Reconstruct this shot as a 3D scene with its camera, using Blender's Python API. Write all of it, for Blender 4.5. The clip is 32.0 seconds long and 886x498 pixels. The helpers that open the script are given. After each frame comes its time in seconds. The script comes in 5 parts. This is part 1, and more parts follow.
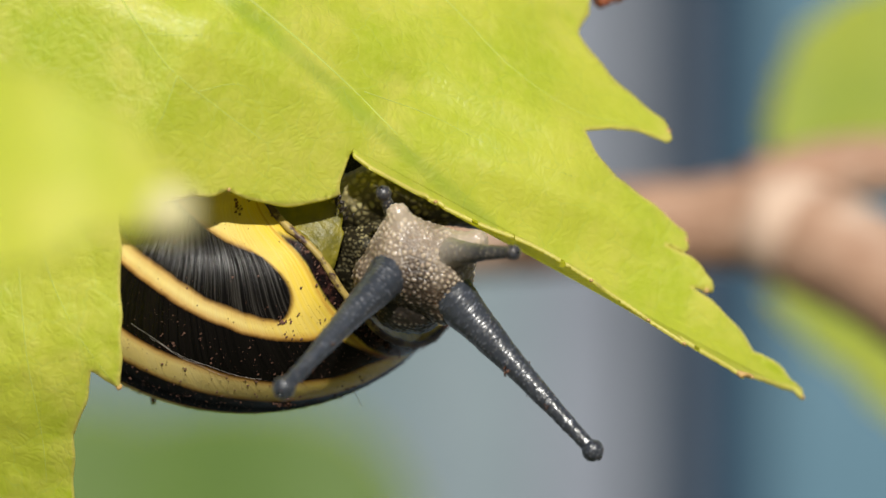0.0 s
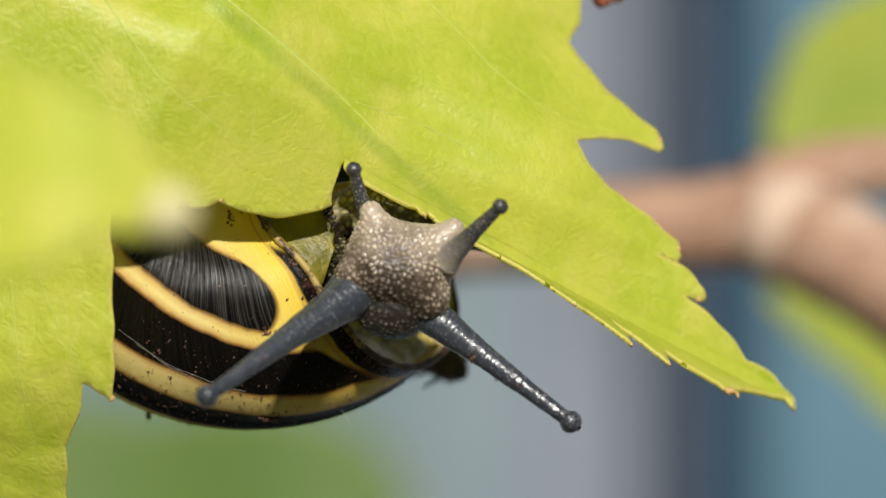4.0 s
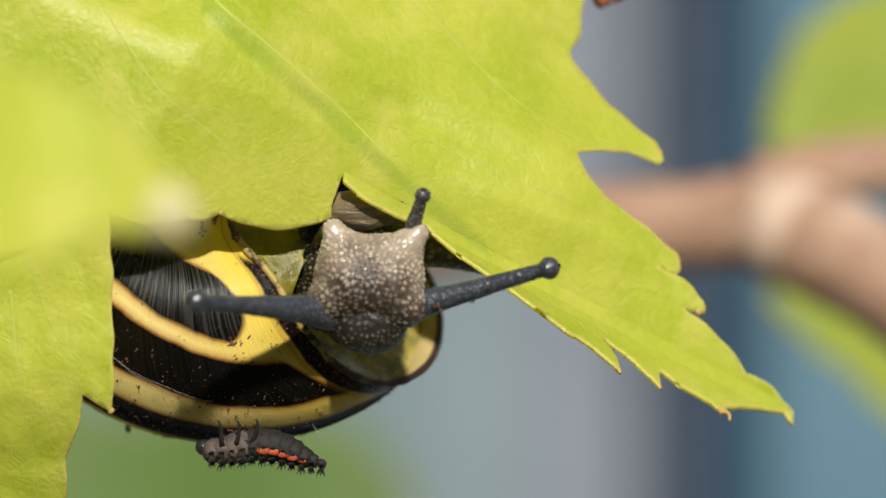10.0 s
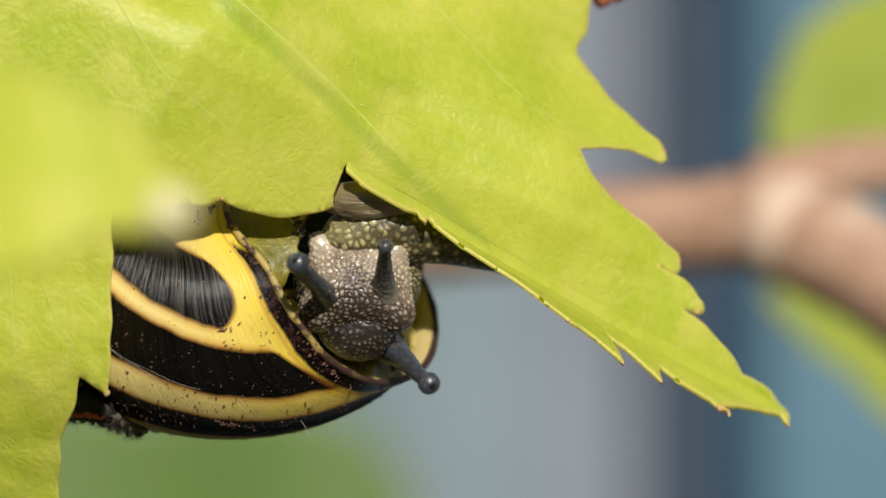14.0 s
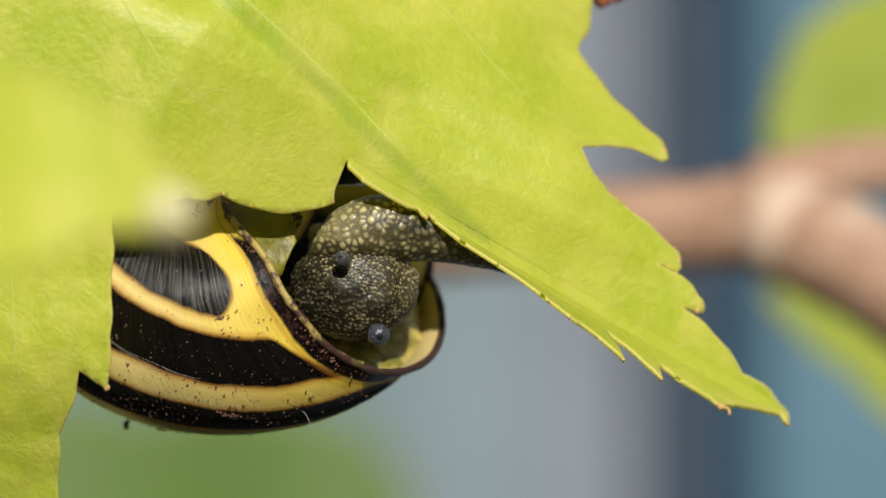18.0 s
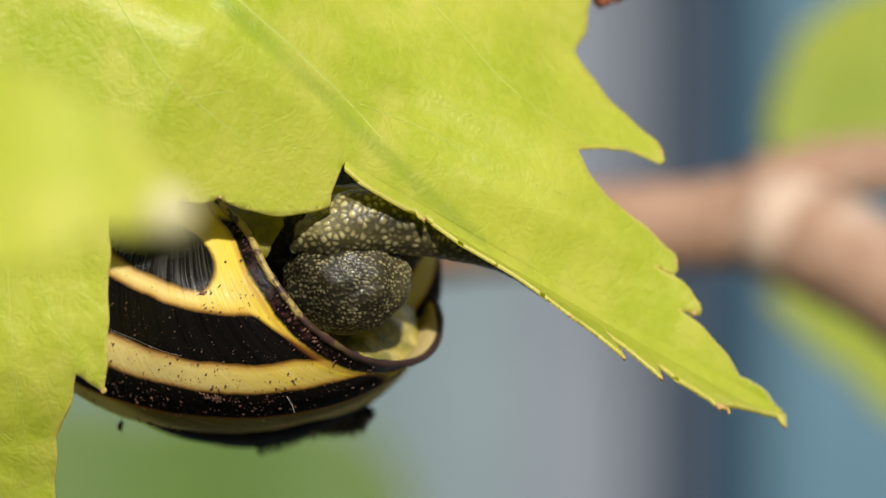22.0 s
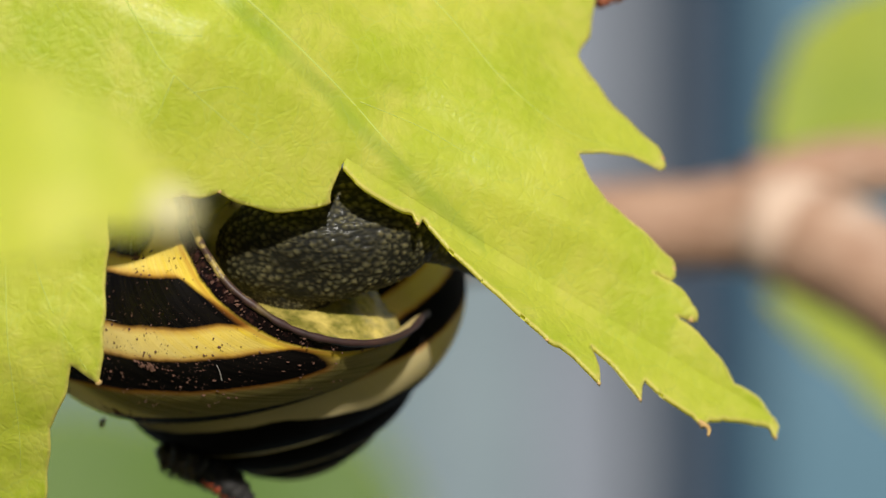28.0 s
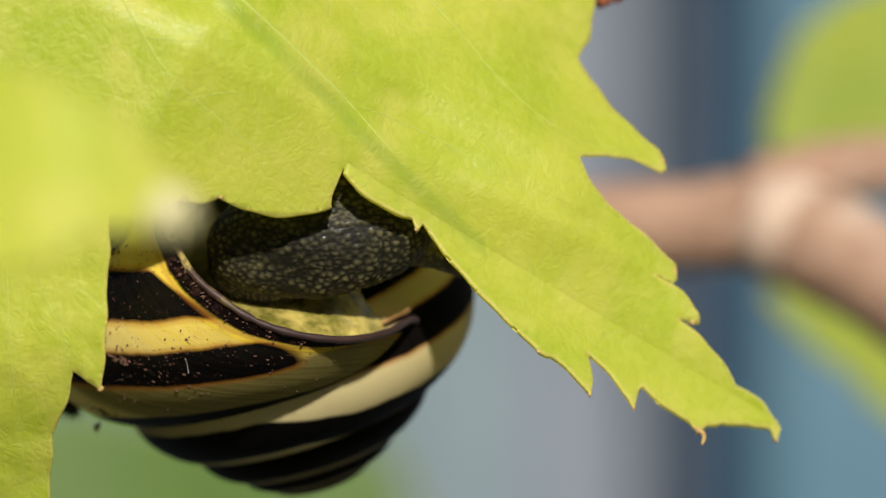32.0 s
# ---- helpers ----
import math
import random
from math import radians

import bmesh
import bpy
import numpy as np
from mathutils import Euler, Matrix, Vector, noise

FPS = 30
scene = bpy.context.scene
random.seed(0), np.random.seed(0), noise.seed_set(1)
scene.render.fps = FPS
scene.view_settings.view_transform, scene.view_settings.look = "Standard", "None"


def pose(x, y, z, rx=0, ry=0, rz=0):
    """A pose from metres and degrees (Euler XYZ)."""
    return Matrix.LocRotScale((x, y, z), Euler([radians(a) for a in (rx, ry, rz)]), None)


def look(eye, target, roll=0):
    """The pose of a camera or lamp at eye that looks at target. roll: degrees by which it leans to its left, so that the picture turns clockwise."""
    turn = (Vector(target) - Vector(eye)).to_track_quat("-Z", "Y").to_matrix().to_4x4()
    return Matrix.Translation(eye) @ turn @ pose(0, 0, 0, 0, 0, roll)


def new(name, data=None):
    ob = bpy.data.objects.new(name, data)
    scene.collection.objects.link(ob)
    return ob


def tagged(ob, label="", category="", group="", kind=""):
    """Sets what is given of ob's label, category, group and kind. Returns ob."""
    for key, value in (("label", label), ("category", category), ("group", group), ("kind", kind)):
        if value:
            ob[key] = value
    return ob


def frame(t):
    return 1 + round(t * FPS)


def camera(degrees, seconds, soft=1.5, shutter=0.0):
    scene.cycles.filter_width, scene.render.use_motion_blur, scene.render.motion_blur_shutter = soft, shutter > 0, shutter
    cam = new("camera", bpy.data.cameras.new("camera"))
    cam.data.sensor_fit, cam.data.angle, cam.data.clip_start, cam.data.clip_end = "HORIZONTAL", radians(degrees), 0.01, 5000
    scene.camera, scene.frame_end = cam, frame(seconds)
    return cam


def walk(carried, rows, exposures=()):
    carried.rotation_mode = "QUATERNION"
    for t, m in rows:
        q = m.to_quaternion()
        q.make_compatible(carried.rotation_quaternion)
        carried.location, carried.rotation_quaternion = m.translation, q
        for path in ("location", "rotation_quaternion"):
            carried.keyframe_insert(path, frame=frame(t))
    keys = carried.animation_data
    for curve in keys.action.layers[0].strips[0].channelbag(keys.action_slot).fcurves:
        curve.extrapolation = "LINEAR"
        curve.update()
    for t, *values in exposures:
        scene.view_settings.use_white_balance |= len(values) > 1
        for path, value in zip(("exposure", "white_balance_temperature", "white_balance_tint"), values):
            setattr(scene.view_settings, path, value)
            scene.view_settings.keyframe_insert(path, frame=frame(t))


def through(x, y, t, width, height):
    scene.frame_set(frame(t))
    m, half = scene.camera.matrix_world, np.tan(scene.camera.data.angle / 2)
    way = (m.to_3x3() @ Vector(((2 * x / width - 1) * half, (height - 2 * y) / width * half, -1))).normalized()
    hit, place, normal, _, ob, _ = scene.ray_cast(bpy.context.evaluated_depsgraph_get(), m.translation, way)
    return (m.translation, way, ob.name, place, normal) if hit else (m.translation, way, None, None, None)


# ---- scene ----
import functools

from mathutils import geometry

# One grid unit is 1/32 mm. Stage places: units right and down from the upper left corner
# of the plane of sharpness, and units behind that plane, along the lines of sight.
U = 1 / 32000
EYE = 8000
STAGE = 1.0


def spot(x, y, depth=0.0):
    k = 1 + depth / EYE
    return Vector(((x - 784) * k, depth, (441 - y) * k)) * U


# ---- camera ----
cam = camera(11.194, 32.0, soft=1.5)
cam.data.dof.use_dof = True
cam.data.dof.focus_distance = 0.2495
cam.data.dof.aperture_fstop = 23.0
CAM = look((0, -0.25, STAGE), (0, 0, STAGE))
walk(cam, [(0, CAM), (32, CAM)], exposures=[(0, 0.04), (32, 0.04)])

# ---- world and sun ----
SUN_TO = Vector((0.10, -0.85, 0.52)).normalized()
world = bpy.data.worlds.new("sky")
scene.world = world
world.use_nodes = True
wn = world.node_tree.nodes
sky = wn.new("ShaderNodeTexSky")
sky.sky_type = "NISHITA"
sky.sun_disc = False
sky.sun_elevation = math.asin(SUN_TO.z)
sky.sun_rotation = math.atan2(SUN_TO.x, SUN_TO.y)
wn["Background"].inputs["Strength"].default_value = 0.03
world.node_tree.links.new(sky.outputs[0], wn["Background"].inputs["Color"])
sun = new("sun", bpy.data.lights.new("sun", "SUN"))
sun.data.energy = 5.0
sun.data.angle = radians(2.5)  # slightly hazy sun
sun.data.color = (0.99, 0.955, 0.87)
sun.matrix_world = look((0, 0, 3), Vector((0, 0, 3)) - SUN_TO)


# ---- materials ----
class Mat:
    """A node material with short ways to add nodes."""

    def __init__(self, name, rough=0.5):
        self.mat = bpy.data.materials.new(name)
        self.mat.use_nodes = True
        self.nt = self.mat.node_tree
        self.bsdf = self.nt.nodes["Principled BSDF"]
        self.bsdf.inputs["Roughness"].default_value = rough
        self.coords = None

    def node(self, kind, **inputs):
        n = self.nt.nodes.new("ShaderNode" + kind)
        for key, v in inputs.items():
            self.put(n.inputs[key.replace("_", " ")], v)
        return n

    def put(self, socket, v):
        if hasattr(v, "is_output"):
            self.nt.links.new(v, socket)
        else:
            socket.default_value = v

    def obj(self):
        if self.coords is None:
            self.coords = self.nt.nodes.new("ShaderNodeTexCoord")
        return self.coords.outputs["Object"]

    def uv(self):
        self.obj()
        return self.coords.outputs["UV"]

    def math(self, op, a, b=0.0, c=0.0):
        n = self.nt.nodes.new("ShaderNodeMath")
        n.operation = op
        for s, v in zip(n.inputs, (a, b, c)):
            self.put(s, v)
        return n.outputs[0]

    def noise(self, scale, detail=4.0, rough=0.55, vec=None):
        n = self.node("TexNoise", Scale=scale, Detail=detail, Roughness=rough)
        self.put(n.inputs["Vector"], vec or self.obj())
        return n.outputs["Fac"]

    def vor(self, scale, feature="F1", vec=None, rand=1.0):
        n = self.node("TexVoronoi", Scale=scale, Randomness=rand)
        n.feature = feature
        self.put(n.inputs["Vector"], vec or self.obj())
        return n.outputs["Distance"]

    def ramp(self, fac, *stops, sharp=False):
        n = self.nt.nodes.new("ShaderNodeValToRGB")
        n.color_ramp.interpolation = "CONSTANT" if sharp else "LINEAR"
        el = n.color_ramp.elements
        while len(el) < len(stops):
            el.new(0.5)
        for e, (p, c) in zip(el, stops):
            e.position = p
            e.color = (*c, 1) if len(c) == 3 else c
        self.put(n.inputs[0], fac)
        return n.outputs[0]

    def mix(self, fac, a, b, kind="MIX"):
        n = self.nt.nodes.new("ShaderNodeMix")
        n.data_type = "RGBA"
        n.blend_type = kind
        self.put(n.inputs[0], fac)
        for s, v in ((n.inputs[6], a), (n.inputs[7], b)):
            self.put(s, (*v, 1) if isinstance(v, tuple) and len(v) == 3 else v)
        return n.outputs[2]

    def bump(self, height, strength=0.5, distance=1e-4, normal=None):
        n = self.node("Bump", Strength=strength, Distance=distance, Height=height)
        if normal:
            self.put(n.inputs["Normal"], normal)
        return n.outputs[0]

    def set(self, **inputs):
        for key, v in inputs.items():
            v = (*v, 1) if isinstance(v, tuple) and len(v) == 3 else v
            self.put(self.bsdf.inputs[key.replace("_", " ")], v)
        return self

    def translucent(self, colour, amount, normal=None):
        """Lets light through, as thin leaves and skin do."""
        t = self.node("BsdfTranslucent")
        self.put(t.inputs["Color"], colour)
        if normal:
            self.put(t.inputs["Normal"], normal)
        m = self.node("MixShader")
        self.put(m.inputs[0], amount)
        self.nt.links.new(self.bsdf.outputs[0], m.inputs[1])
        self.nt.links.new(t.outputs[0], m.inputs[2])
        self.nt.links.new(m.outputs[0], self.nt.nodes["Material Output"].inputs["Surface"])
        return self


def band(m, v, lo, hi, soft):
    """1 between lo and hi of v, with soft edges."""
    up = m.node("MapRange", Value=v, From_Min=lo - soft, From_Max=lo + soft).outputs[0]
    dn = m.node("MapRange", Value=v, From_Min=hi - soft, From_Max=hi + soft).outputs[0]
    return m.math("SUBTRACT", up, dn)


def leaf_material(name, base, deep, through, gloss=0.52, share=0.42):
    """A thin leaf: yellow-green mottling, a net of fine veins, a pale margin. The first texture coordinate is the distance from the margin."""
    m = Mat(name, gloss)
    big = m.noise(95, 3)
    fine = m.noise(1900, 5, 0.65)
    warp = m.node("TexNoise", Scale=300.0, Detail=4.0)
    m.put(warp.inputs["Vector"], m.obj())
    shift = m.node("VectorMath")
    shift.operation = "SCALE"
    m.put(shift.inputs[0], warp.outputs["Color"])
    m.put(shift.inputs["Scale"], 0.0026)
    bent = m.node("VectorMath")
    m.put(bent.inputs[0], m.obj())
    m.put(bent.inputs[1], shift.outputs[0])
    cells = m.vor(430, "DISTANCE_TO_EDGE", bent.outputs[0])
    small = m.vor(1900, "DISTANCE_TO_EDGE", bent.outputs[0])
    col = m.mix(m.ramp(big, (0.36, (0, 0, 0)), (0.62, (1, 1, 1))), base, deep)
    sun_yellow = tuple(min(0.85, k * c) for k, c in zip((1.22, 1.09, 1.9), base))
    mottle = m.ramp(m.noise(260, 6, 0.68), (0.47, (0, 0, 0)), (0.68, (0.75, 0.75, 0.75)))
    col = m.mix(mottle, col, sun_yellow)
    col = m.mix(m.ramp(fine, (0.42, (0, 0, 0)), (0.80, (0.45, 0.45, 0.45))), col, tuple(min(0.85, 1.15 * c + 0.03) for c in base))
    vein = m.ramp(cells, (0.0, (1, 1, 1)), (0.022, (0, 0, 0)))
    fade = m.ramp(m.noise(170, 2), (0.42, (0.1, 0.1, 0.1)), (0.62, (1, 1, 1)))
    col = m.mix(m.math("MULTIPLY", m.math("MULTIPLY", vein, fade), 0.5), col, tuple(min(0.85, 1.12 * c + 0.07) for c in base))
    net = m.ramp(small, (0.0, (1, 1, 1)), (0.05, (0, 0, 0)))
    col = m.mix(m.math("MULTIPLY", m.math("MULTIPLY", net, fade), 0.22), col, deep)
    speck = m.ramp(m.vor(330, "F1"), (0.0, (1, 1, 1)), (0.032, (0, 0, 0)))
    col = m.mix(m.math("MULTIPLY", speck, 0.75), col, (0.16, 0.09, 0.02))
    edge = m.node("SeparateXYZ")
    m.put(edge.inputs[0], m.uv())
    ragged = m.math("ADD", edge.outputs[0], m.math("MULTIPLY", m.math("SUBTRACT", m.noise(900, 4), 0.5), 5.0))
    col = m.mix(m.ramp(m.math("MULTIPLY", ragged, 0.1), (0.12, (0.85, 0.85, 0.85)), (0.62, (0, 0, 0))), col, (0.82, 0.72, 0.20))
    # Dark green band below the midrib: the fold's shade, painted into the colour.
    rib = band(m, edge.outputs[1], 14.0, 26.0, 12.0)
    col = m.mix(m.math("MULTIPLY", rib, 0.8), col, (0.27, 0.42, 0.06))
    h = m.math("ADD", m.math("MULTIPLY", m.ramp(cells, (0, (0, 0, 0)), (0.16, (1, 1, 1))), 0.8),
               m.math("MULTIPLY", m.ramp(small, (0, (0, 0, 0)), (0.3, (1, 1, 1))), 0.7))
    h = m.math("ADD", h, m.math("ADD", m.math("MULTIPLY", fine, 0.7), m.math("MULTIPLY", m.noise(800, 4), 1.3)))
    nrm = m.bump(h, 0.42, 4.5e-5)
    m.set(Base_Color=col, Normal=nrm, Specular_IOR_Level=0.5)
    m.set(Roughness=m.ramp(fine, (0.3, (gloss - 0.1,) * 3), (0.8, (gloss + 0.15,) * 3)))
    tcol = m.mix(m.math("MULTIPLY", vein, 0.4), through, deep)
    return m.translucent(tcol, share, nrm).mat


M_LEAF = leaf_material("young_vine_leaf", (0.635, 0.67, 0.093), (0.455, 0.575, 0.042), (0.84, 0.80, 0.03, 1), gloss=0.46, share=0.48)
# Darker copies for the leaves behind: their shade is in the base colours.
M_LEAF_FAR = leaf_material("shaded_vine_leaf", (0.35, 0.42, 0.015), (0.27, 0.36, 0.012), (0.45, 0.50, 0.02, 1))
M_LEAF_SHADE = leaf_material("shaded_green_leaf", (0.125, 0.225, 0.022), (0.09, 0.18, 0.016), (0.16, 0.24, 0.015, 1))

m = Mat("leaf_vein", 0.75)
M_VEIN = m.set(Base_Color=m.mix(m.noise(900), (0.60, 0.66, 0.15), (0.50, 0.60, 0.09)), Normal=m.bump(m.noise(3000), 0.4, 4e-5)).translucent((0.5, 0.5, 0.1, 1), 0.25).mat
m = Mat("dry_leaf_tip", 0.6)
M_TIP = m.set(Base_Color=m.mix(m.noise(2500), (0.60, 0.42, 0.14), (0.38, 0.20, 0.07)), Normal=m.bump(m.noise(4000), 0.5, 4e-5)).mat

m = Mat("red_stalk", 0.5)
M_RED = m.set(Base_Color=m.mix(m.noise(1200), (0.42, 0.13, 0.06), (0.28, 0.08, 0.04))).mat
m = Mat("pale_leaf_tip", 0.6)
M_PALE_TIP = m.set(Base_Color=m.mix(m.noise(900), (0.70, 0.66, 0.36), (0.60, 0.52, 0.26))).mat


def shell_material():
    m = Mat("banded_shell", 0.3)
    sep = m.node("SeparateXYZ")
    m.put(sep.inputs[0], m.uv())
    s, v = sep.outputs[0], sep.outputs[1]  # radians back from the lip, and turn round the tube in degrees / 360 + 0.5
    wob = m.math("MULTIPLY", m.math("SUBTRACT", m.noise(420, 4, 0.6), 0.5), 0.012)
    v = m.math("ADD", v, wob)

    def deg(d):
        return d / 360 + 0.5

    # growth lines run parallel to the lip
    gv = m.node("CombineXYZ", X=m.math("MULTIPLY", s, 60.0), Y=m.math("MULTIPLY", v, 3.0))
    lines = m.noise(1.0, 5, 0.7, gv.outputs[0])
    gv2 = m.node("CombineXYZ", X=m.math("MULTIPLY", s, 130.0), Y=m.math("MULTIPLY", v, 5.0))
    fine = m.noise(1.0, 3, 0.6, gv2.outputs[0])
    young = m.ramp(s, (0.1, (1, 1, 1)), (0.6, (0, 0, 0)))
    yellow = m.mix(young, (0.68, 0.53, 0.19), (0.70, 0.49, 0.025))
    yellow = m.mix(m.ramp(lines, (0.35, (0, 0, 0)), (0.75, (0.4, 0.4, 0.4))), yellow, (0.64, 0.55, 0.28))
    yellow = m.mix(m.ramp(m.noise(260, 4), (0.5, (0, 0, 0)), (0.75, (0.5, 0.5, 0.5))), yellow, (0.34, 0.25, 0.07))
    inner = m.ramp(v, (deg(22), (0, 0, 0)), (deg(27), (1, 1, 1)))
    older = m.ramp(s, (0.9, (0, 0, 0)), (1.0, (1, 1, 1)))
    olive = m.mix(m.math("MULTIPLY", inner, m.math("SUBTRACT", 1.0, older)), yellow, m.mix(m.ramp(lines, (0.4, (0, 0, 0)), (0.62, (1, 1, 1))), (0.15, 0.12, 0.03), (0.30, 0.245, 0.085)))
    s_long = m.math("MULTIPLY", s, 0.1)
    olive = m.mix(m.ramp(s_long, (0.36, (0, 0, 0)), (0.46, (0.7, 0.7, 0.7))), olive, (0.56, 0.47, 0.27))
    olive = m.mix(m.ramp(s_long, (0.64, (0, 0, 0)), (0.72, (0.85, 0.85, 0.85))), olive, (0.16, 0.12, 0.055))
    edge = 0.006

    def tip(mid, curve, start):
        """0 where a band has not begun yet: its end behind the lip is rounded or pointed."""
        bow = m.math("MULTIPLY", m.math("POWER", m.math("ABSOLUTE", m.math("SUBTRACT", v, deg(mid))), 2.0), -curve)
        return m.node("MapRange", Value=m.math("ADD", s, bow), From_Min=start, From_Max=start + 0.04).outputs[0]

    end, end_b, end_c = tip(-65, 50.0, 0.20), tip(-16, 15.0, 0.065), tip(3, 24.0, 0.07)
    dark = m.math("MULTIPLY", band(m, v, deg(-81), deg(-49), edge), end)
    dark = m.math("MAXIMUM", dark, m.math("MULTIPLY", band(m, v, deg(-40), deg(-13), edge), end_b))
    dark = m.math("MAXIMUM", dark, m.math("MULTIPLY", band(m, v, deg(5), deg(29), edge), end_c))
    dark = m.math("MAXIMUM", dark, band(m, v, deg(60), deg(96), edge))
    fringe = m.math("MULTIPLY", band(m, v, deg(-82), deg(-48), 0.008), end)
    for lo, hi, e in ((-41.5, -11.5, end_b), (3.5, 31, end_c)):
        fringe = m.math("MAXIMUM", fringe, m.math("MULTIPLY", band(m, v, deg(lo), deg(hi), 0.007), e))
    col = m.mix(m.math("MULTIPLY", fringe, 0.85), olive, (0.36, 0.12, 0.012))
    black = m.mix(m.ramp(lines, (0.4, (0, 0, 0)), (0.9, (1, 1, 1))), (0.003, 0.0026, 0.0024), (0.010, 0.008, 0.0065))
    # Grey streaks along growth lines: fibrous surface, and satin sheen painted in.
    sheen_streak = m.math("MULTIPLY", m.ramp(m.math("ADD", m.math("MULTIPLY", lines, 0.5), m.math("MULTIPLY", fine, 0.5)), (0.50, (0, 0, 0)), (0.64, (1, 1, 1))), band(m, v, deg(-120), deg(-46), 0.02))
    black = m.mix(sheen_streak, black, (0.045, 0.040, 0.033))
    col = m.mix(m.ramp(dark, (0.2, (0, 0, 0)), (0.8, (1, 1, 1))), col, black)
    ragged = m.math("ADD", s, m.math("MULTIPLY", m.math("SUBTRACT", m.noise(500, 5, 0.7), 0.5), 0.03))
    rim = m.ramp(ragged, (0.0, (1, 1, 1)), (0.076, (1, 1, 1)), (0.090, (0, 0, 0)))
    seam = m.ramp(s, (0.084, (0, 0, 0)), (0.092, (1, 1, 1)), (0.100, (1, 1, 1)), (0.116, (0, 0, 0)))
    col = m.mix(m.math("MULTIPLY", seam, 0.45), col, (0.36, 0.13, 0.02))
    rim = m.math("MULTIPLY", rim, m.ramp(v, (deg(-100), (0, 0, 0)), (deg(-95), (1, 1, 1))))
    col = m.mix(rim, col, m.mix(m.ramp(m.noise(1500, 5, 0.7), (0.52, (0, 0, 0)), (0.68, (1, 1, 1))), (0.005, 0.003, 0.003), (0.055, 0.022, 0.018)))
    h = m.math("ADD", m.math("MULTIPLY", lines, 1.0), m.math("MULTIPLY", fine, 0.9))
    nrm = m.bump(h, m.math("ADD", 0.4, m.math("MULTIPLY", band(m, v, deg(-120), deg(-46), 0.02), 0.6)), 6e-5)
    m.set(Base_Color=col, Normal=nrm, IOR=1.4)
    dull = m.math("MAXIMUM", m.ramp(v, (deg(2), (0, 0, 0)), (deg(16), (1, 1, 1))), m.ramp(m.math("MULTIPLY", s, 0.1), (0.12, (0, 0, 0)), (0.3, (1, 1, 1))))
    gloss = m.ramp(m.noise(700, 4), (0.3, (0.13, 0.13, 0.13)), (0.75, (0.27, 0.27, 0.27)))
    satin = m.math("MULTIPLY", band(m, v, deg(-120), deg(-46), 0.02), dark)
    rough = m.mix(satin, m.mix(dull, gloss, (0.62, 0.62, 0.62)), m.ramp(lines, (0.35, (0.20, 0.20, 0.20)), (0.7, (0.36, 0.36, 0.36))))
    shine = m.math("SUBTRACT", 0.19, m.math("MULTIPLY", dull, 0.163))
    m.set(Roughness=rough, Specular_IOR_Level=m.math("ADD", shine, m.math("MULTIPLY", satin, m.ramp(lines, (0.47, (0, 0, 0)), (0.62, (0.7, 0.7, 0.7))))))
    return m.mat


M_SHELL = shell_material()

m = Mat("shell_lip", 0.55)
turn = m.node("SeparateXYZ")
m.put(turn.inputs[0], m.uv())
worn = m.mix(m.ramp(m.noise(800, 5, 0.7), (0.45, (0, 0, 0)), (0.54, (1, 1, 1))), (0.36, 0.26, 0.07), (0.05, 0.022, 0.015))
M_LIP = m.set(Base_Color=m.mix(m.ramp(turn.outputs[0], (0.42, (0, 0, 0)), (0.50, (1, 1, 1))), worn, m.mix(m.noise(700, 5), (0.008, 0.004, 0.004), (0.07, 0.030, 0.025))), Normal=m.bump(m.noise(1800, 4), 0.5, 6e-5)).mat
m = Mat("shell_inside", 0.32)
M_INNER = m.set(Base_Color=m.mix(m.noise(260, 3), (0.66, 0.52, 0.24), (0.50, 0.38, 0.15)), Normal=m.bump(m.noise(900, 3), 0.3, 5e-5)).translucent((0.5, 0.36, 0.08, 1), 0.2).mat
m = Mat("mantle_flesh", 0.2)
M_MANTLE = m.set(Base_Color=m.mix(m.ramp(m.noise(650, 5, 0.65), (0.36, (0, 0, 0)), (0.6, (1, 1, 1))), (0.58, 0.45, 0.12), (0.18, 0.16, 0.03)), Normal=m.bump(m.noise(1300, 5), 0.9, 1.8e-4), Coat_Weight=0.5, Coat_Roughness=0.12).mat


m = Mat("mantle_fold", 0.4)
M_FOLD = m.set(Base_Color=m.mix(m.ramp(m.noise(520, 6, 0.7), (0.38, (0, 0, 0)), (0.62, (1, 1, 1))), (0.30, 0.25, 0.025), (0.13, 0.12, 0.014)), Normal=m.bump(m.noise(900, 5, 0.65), 1.0, 1.6e-4)).translucent((0.4, 0.34, 0.03, 1), 0.25).mat


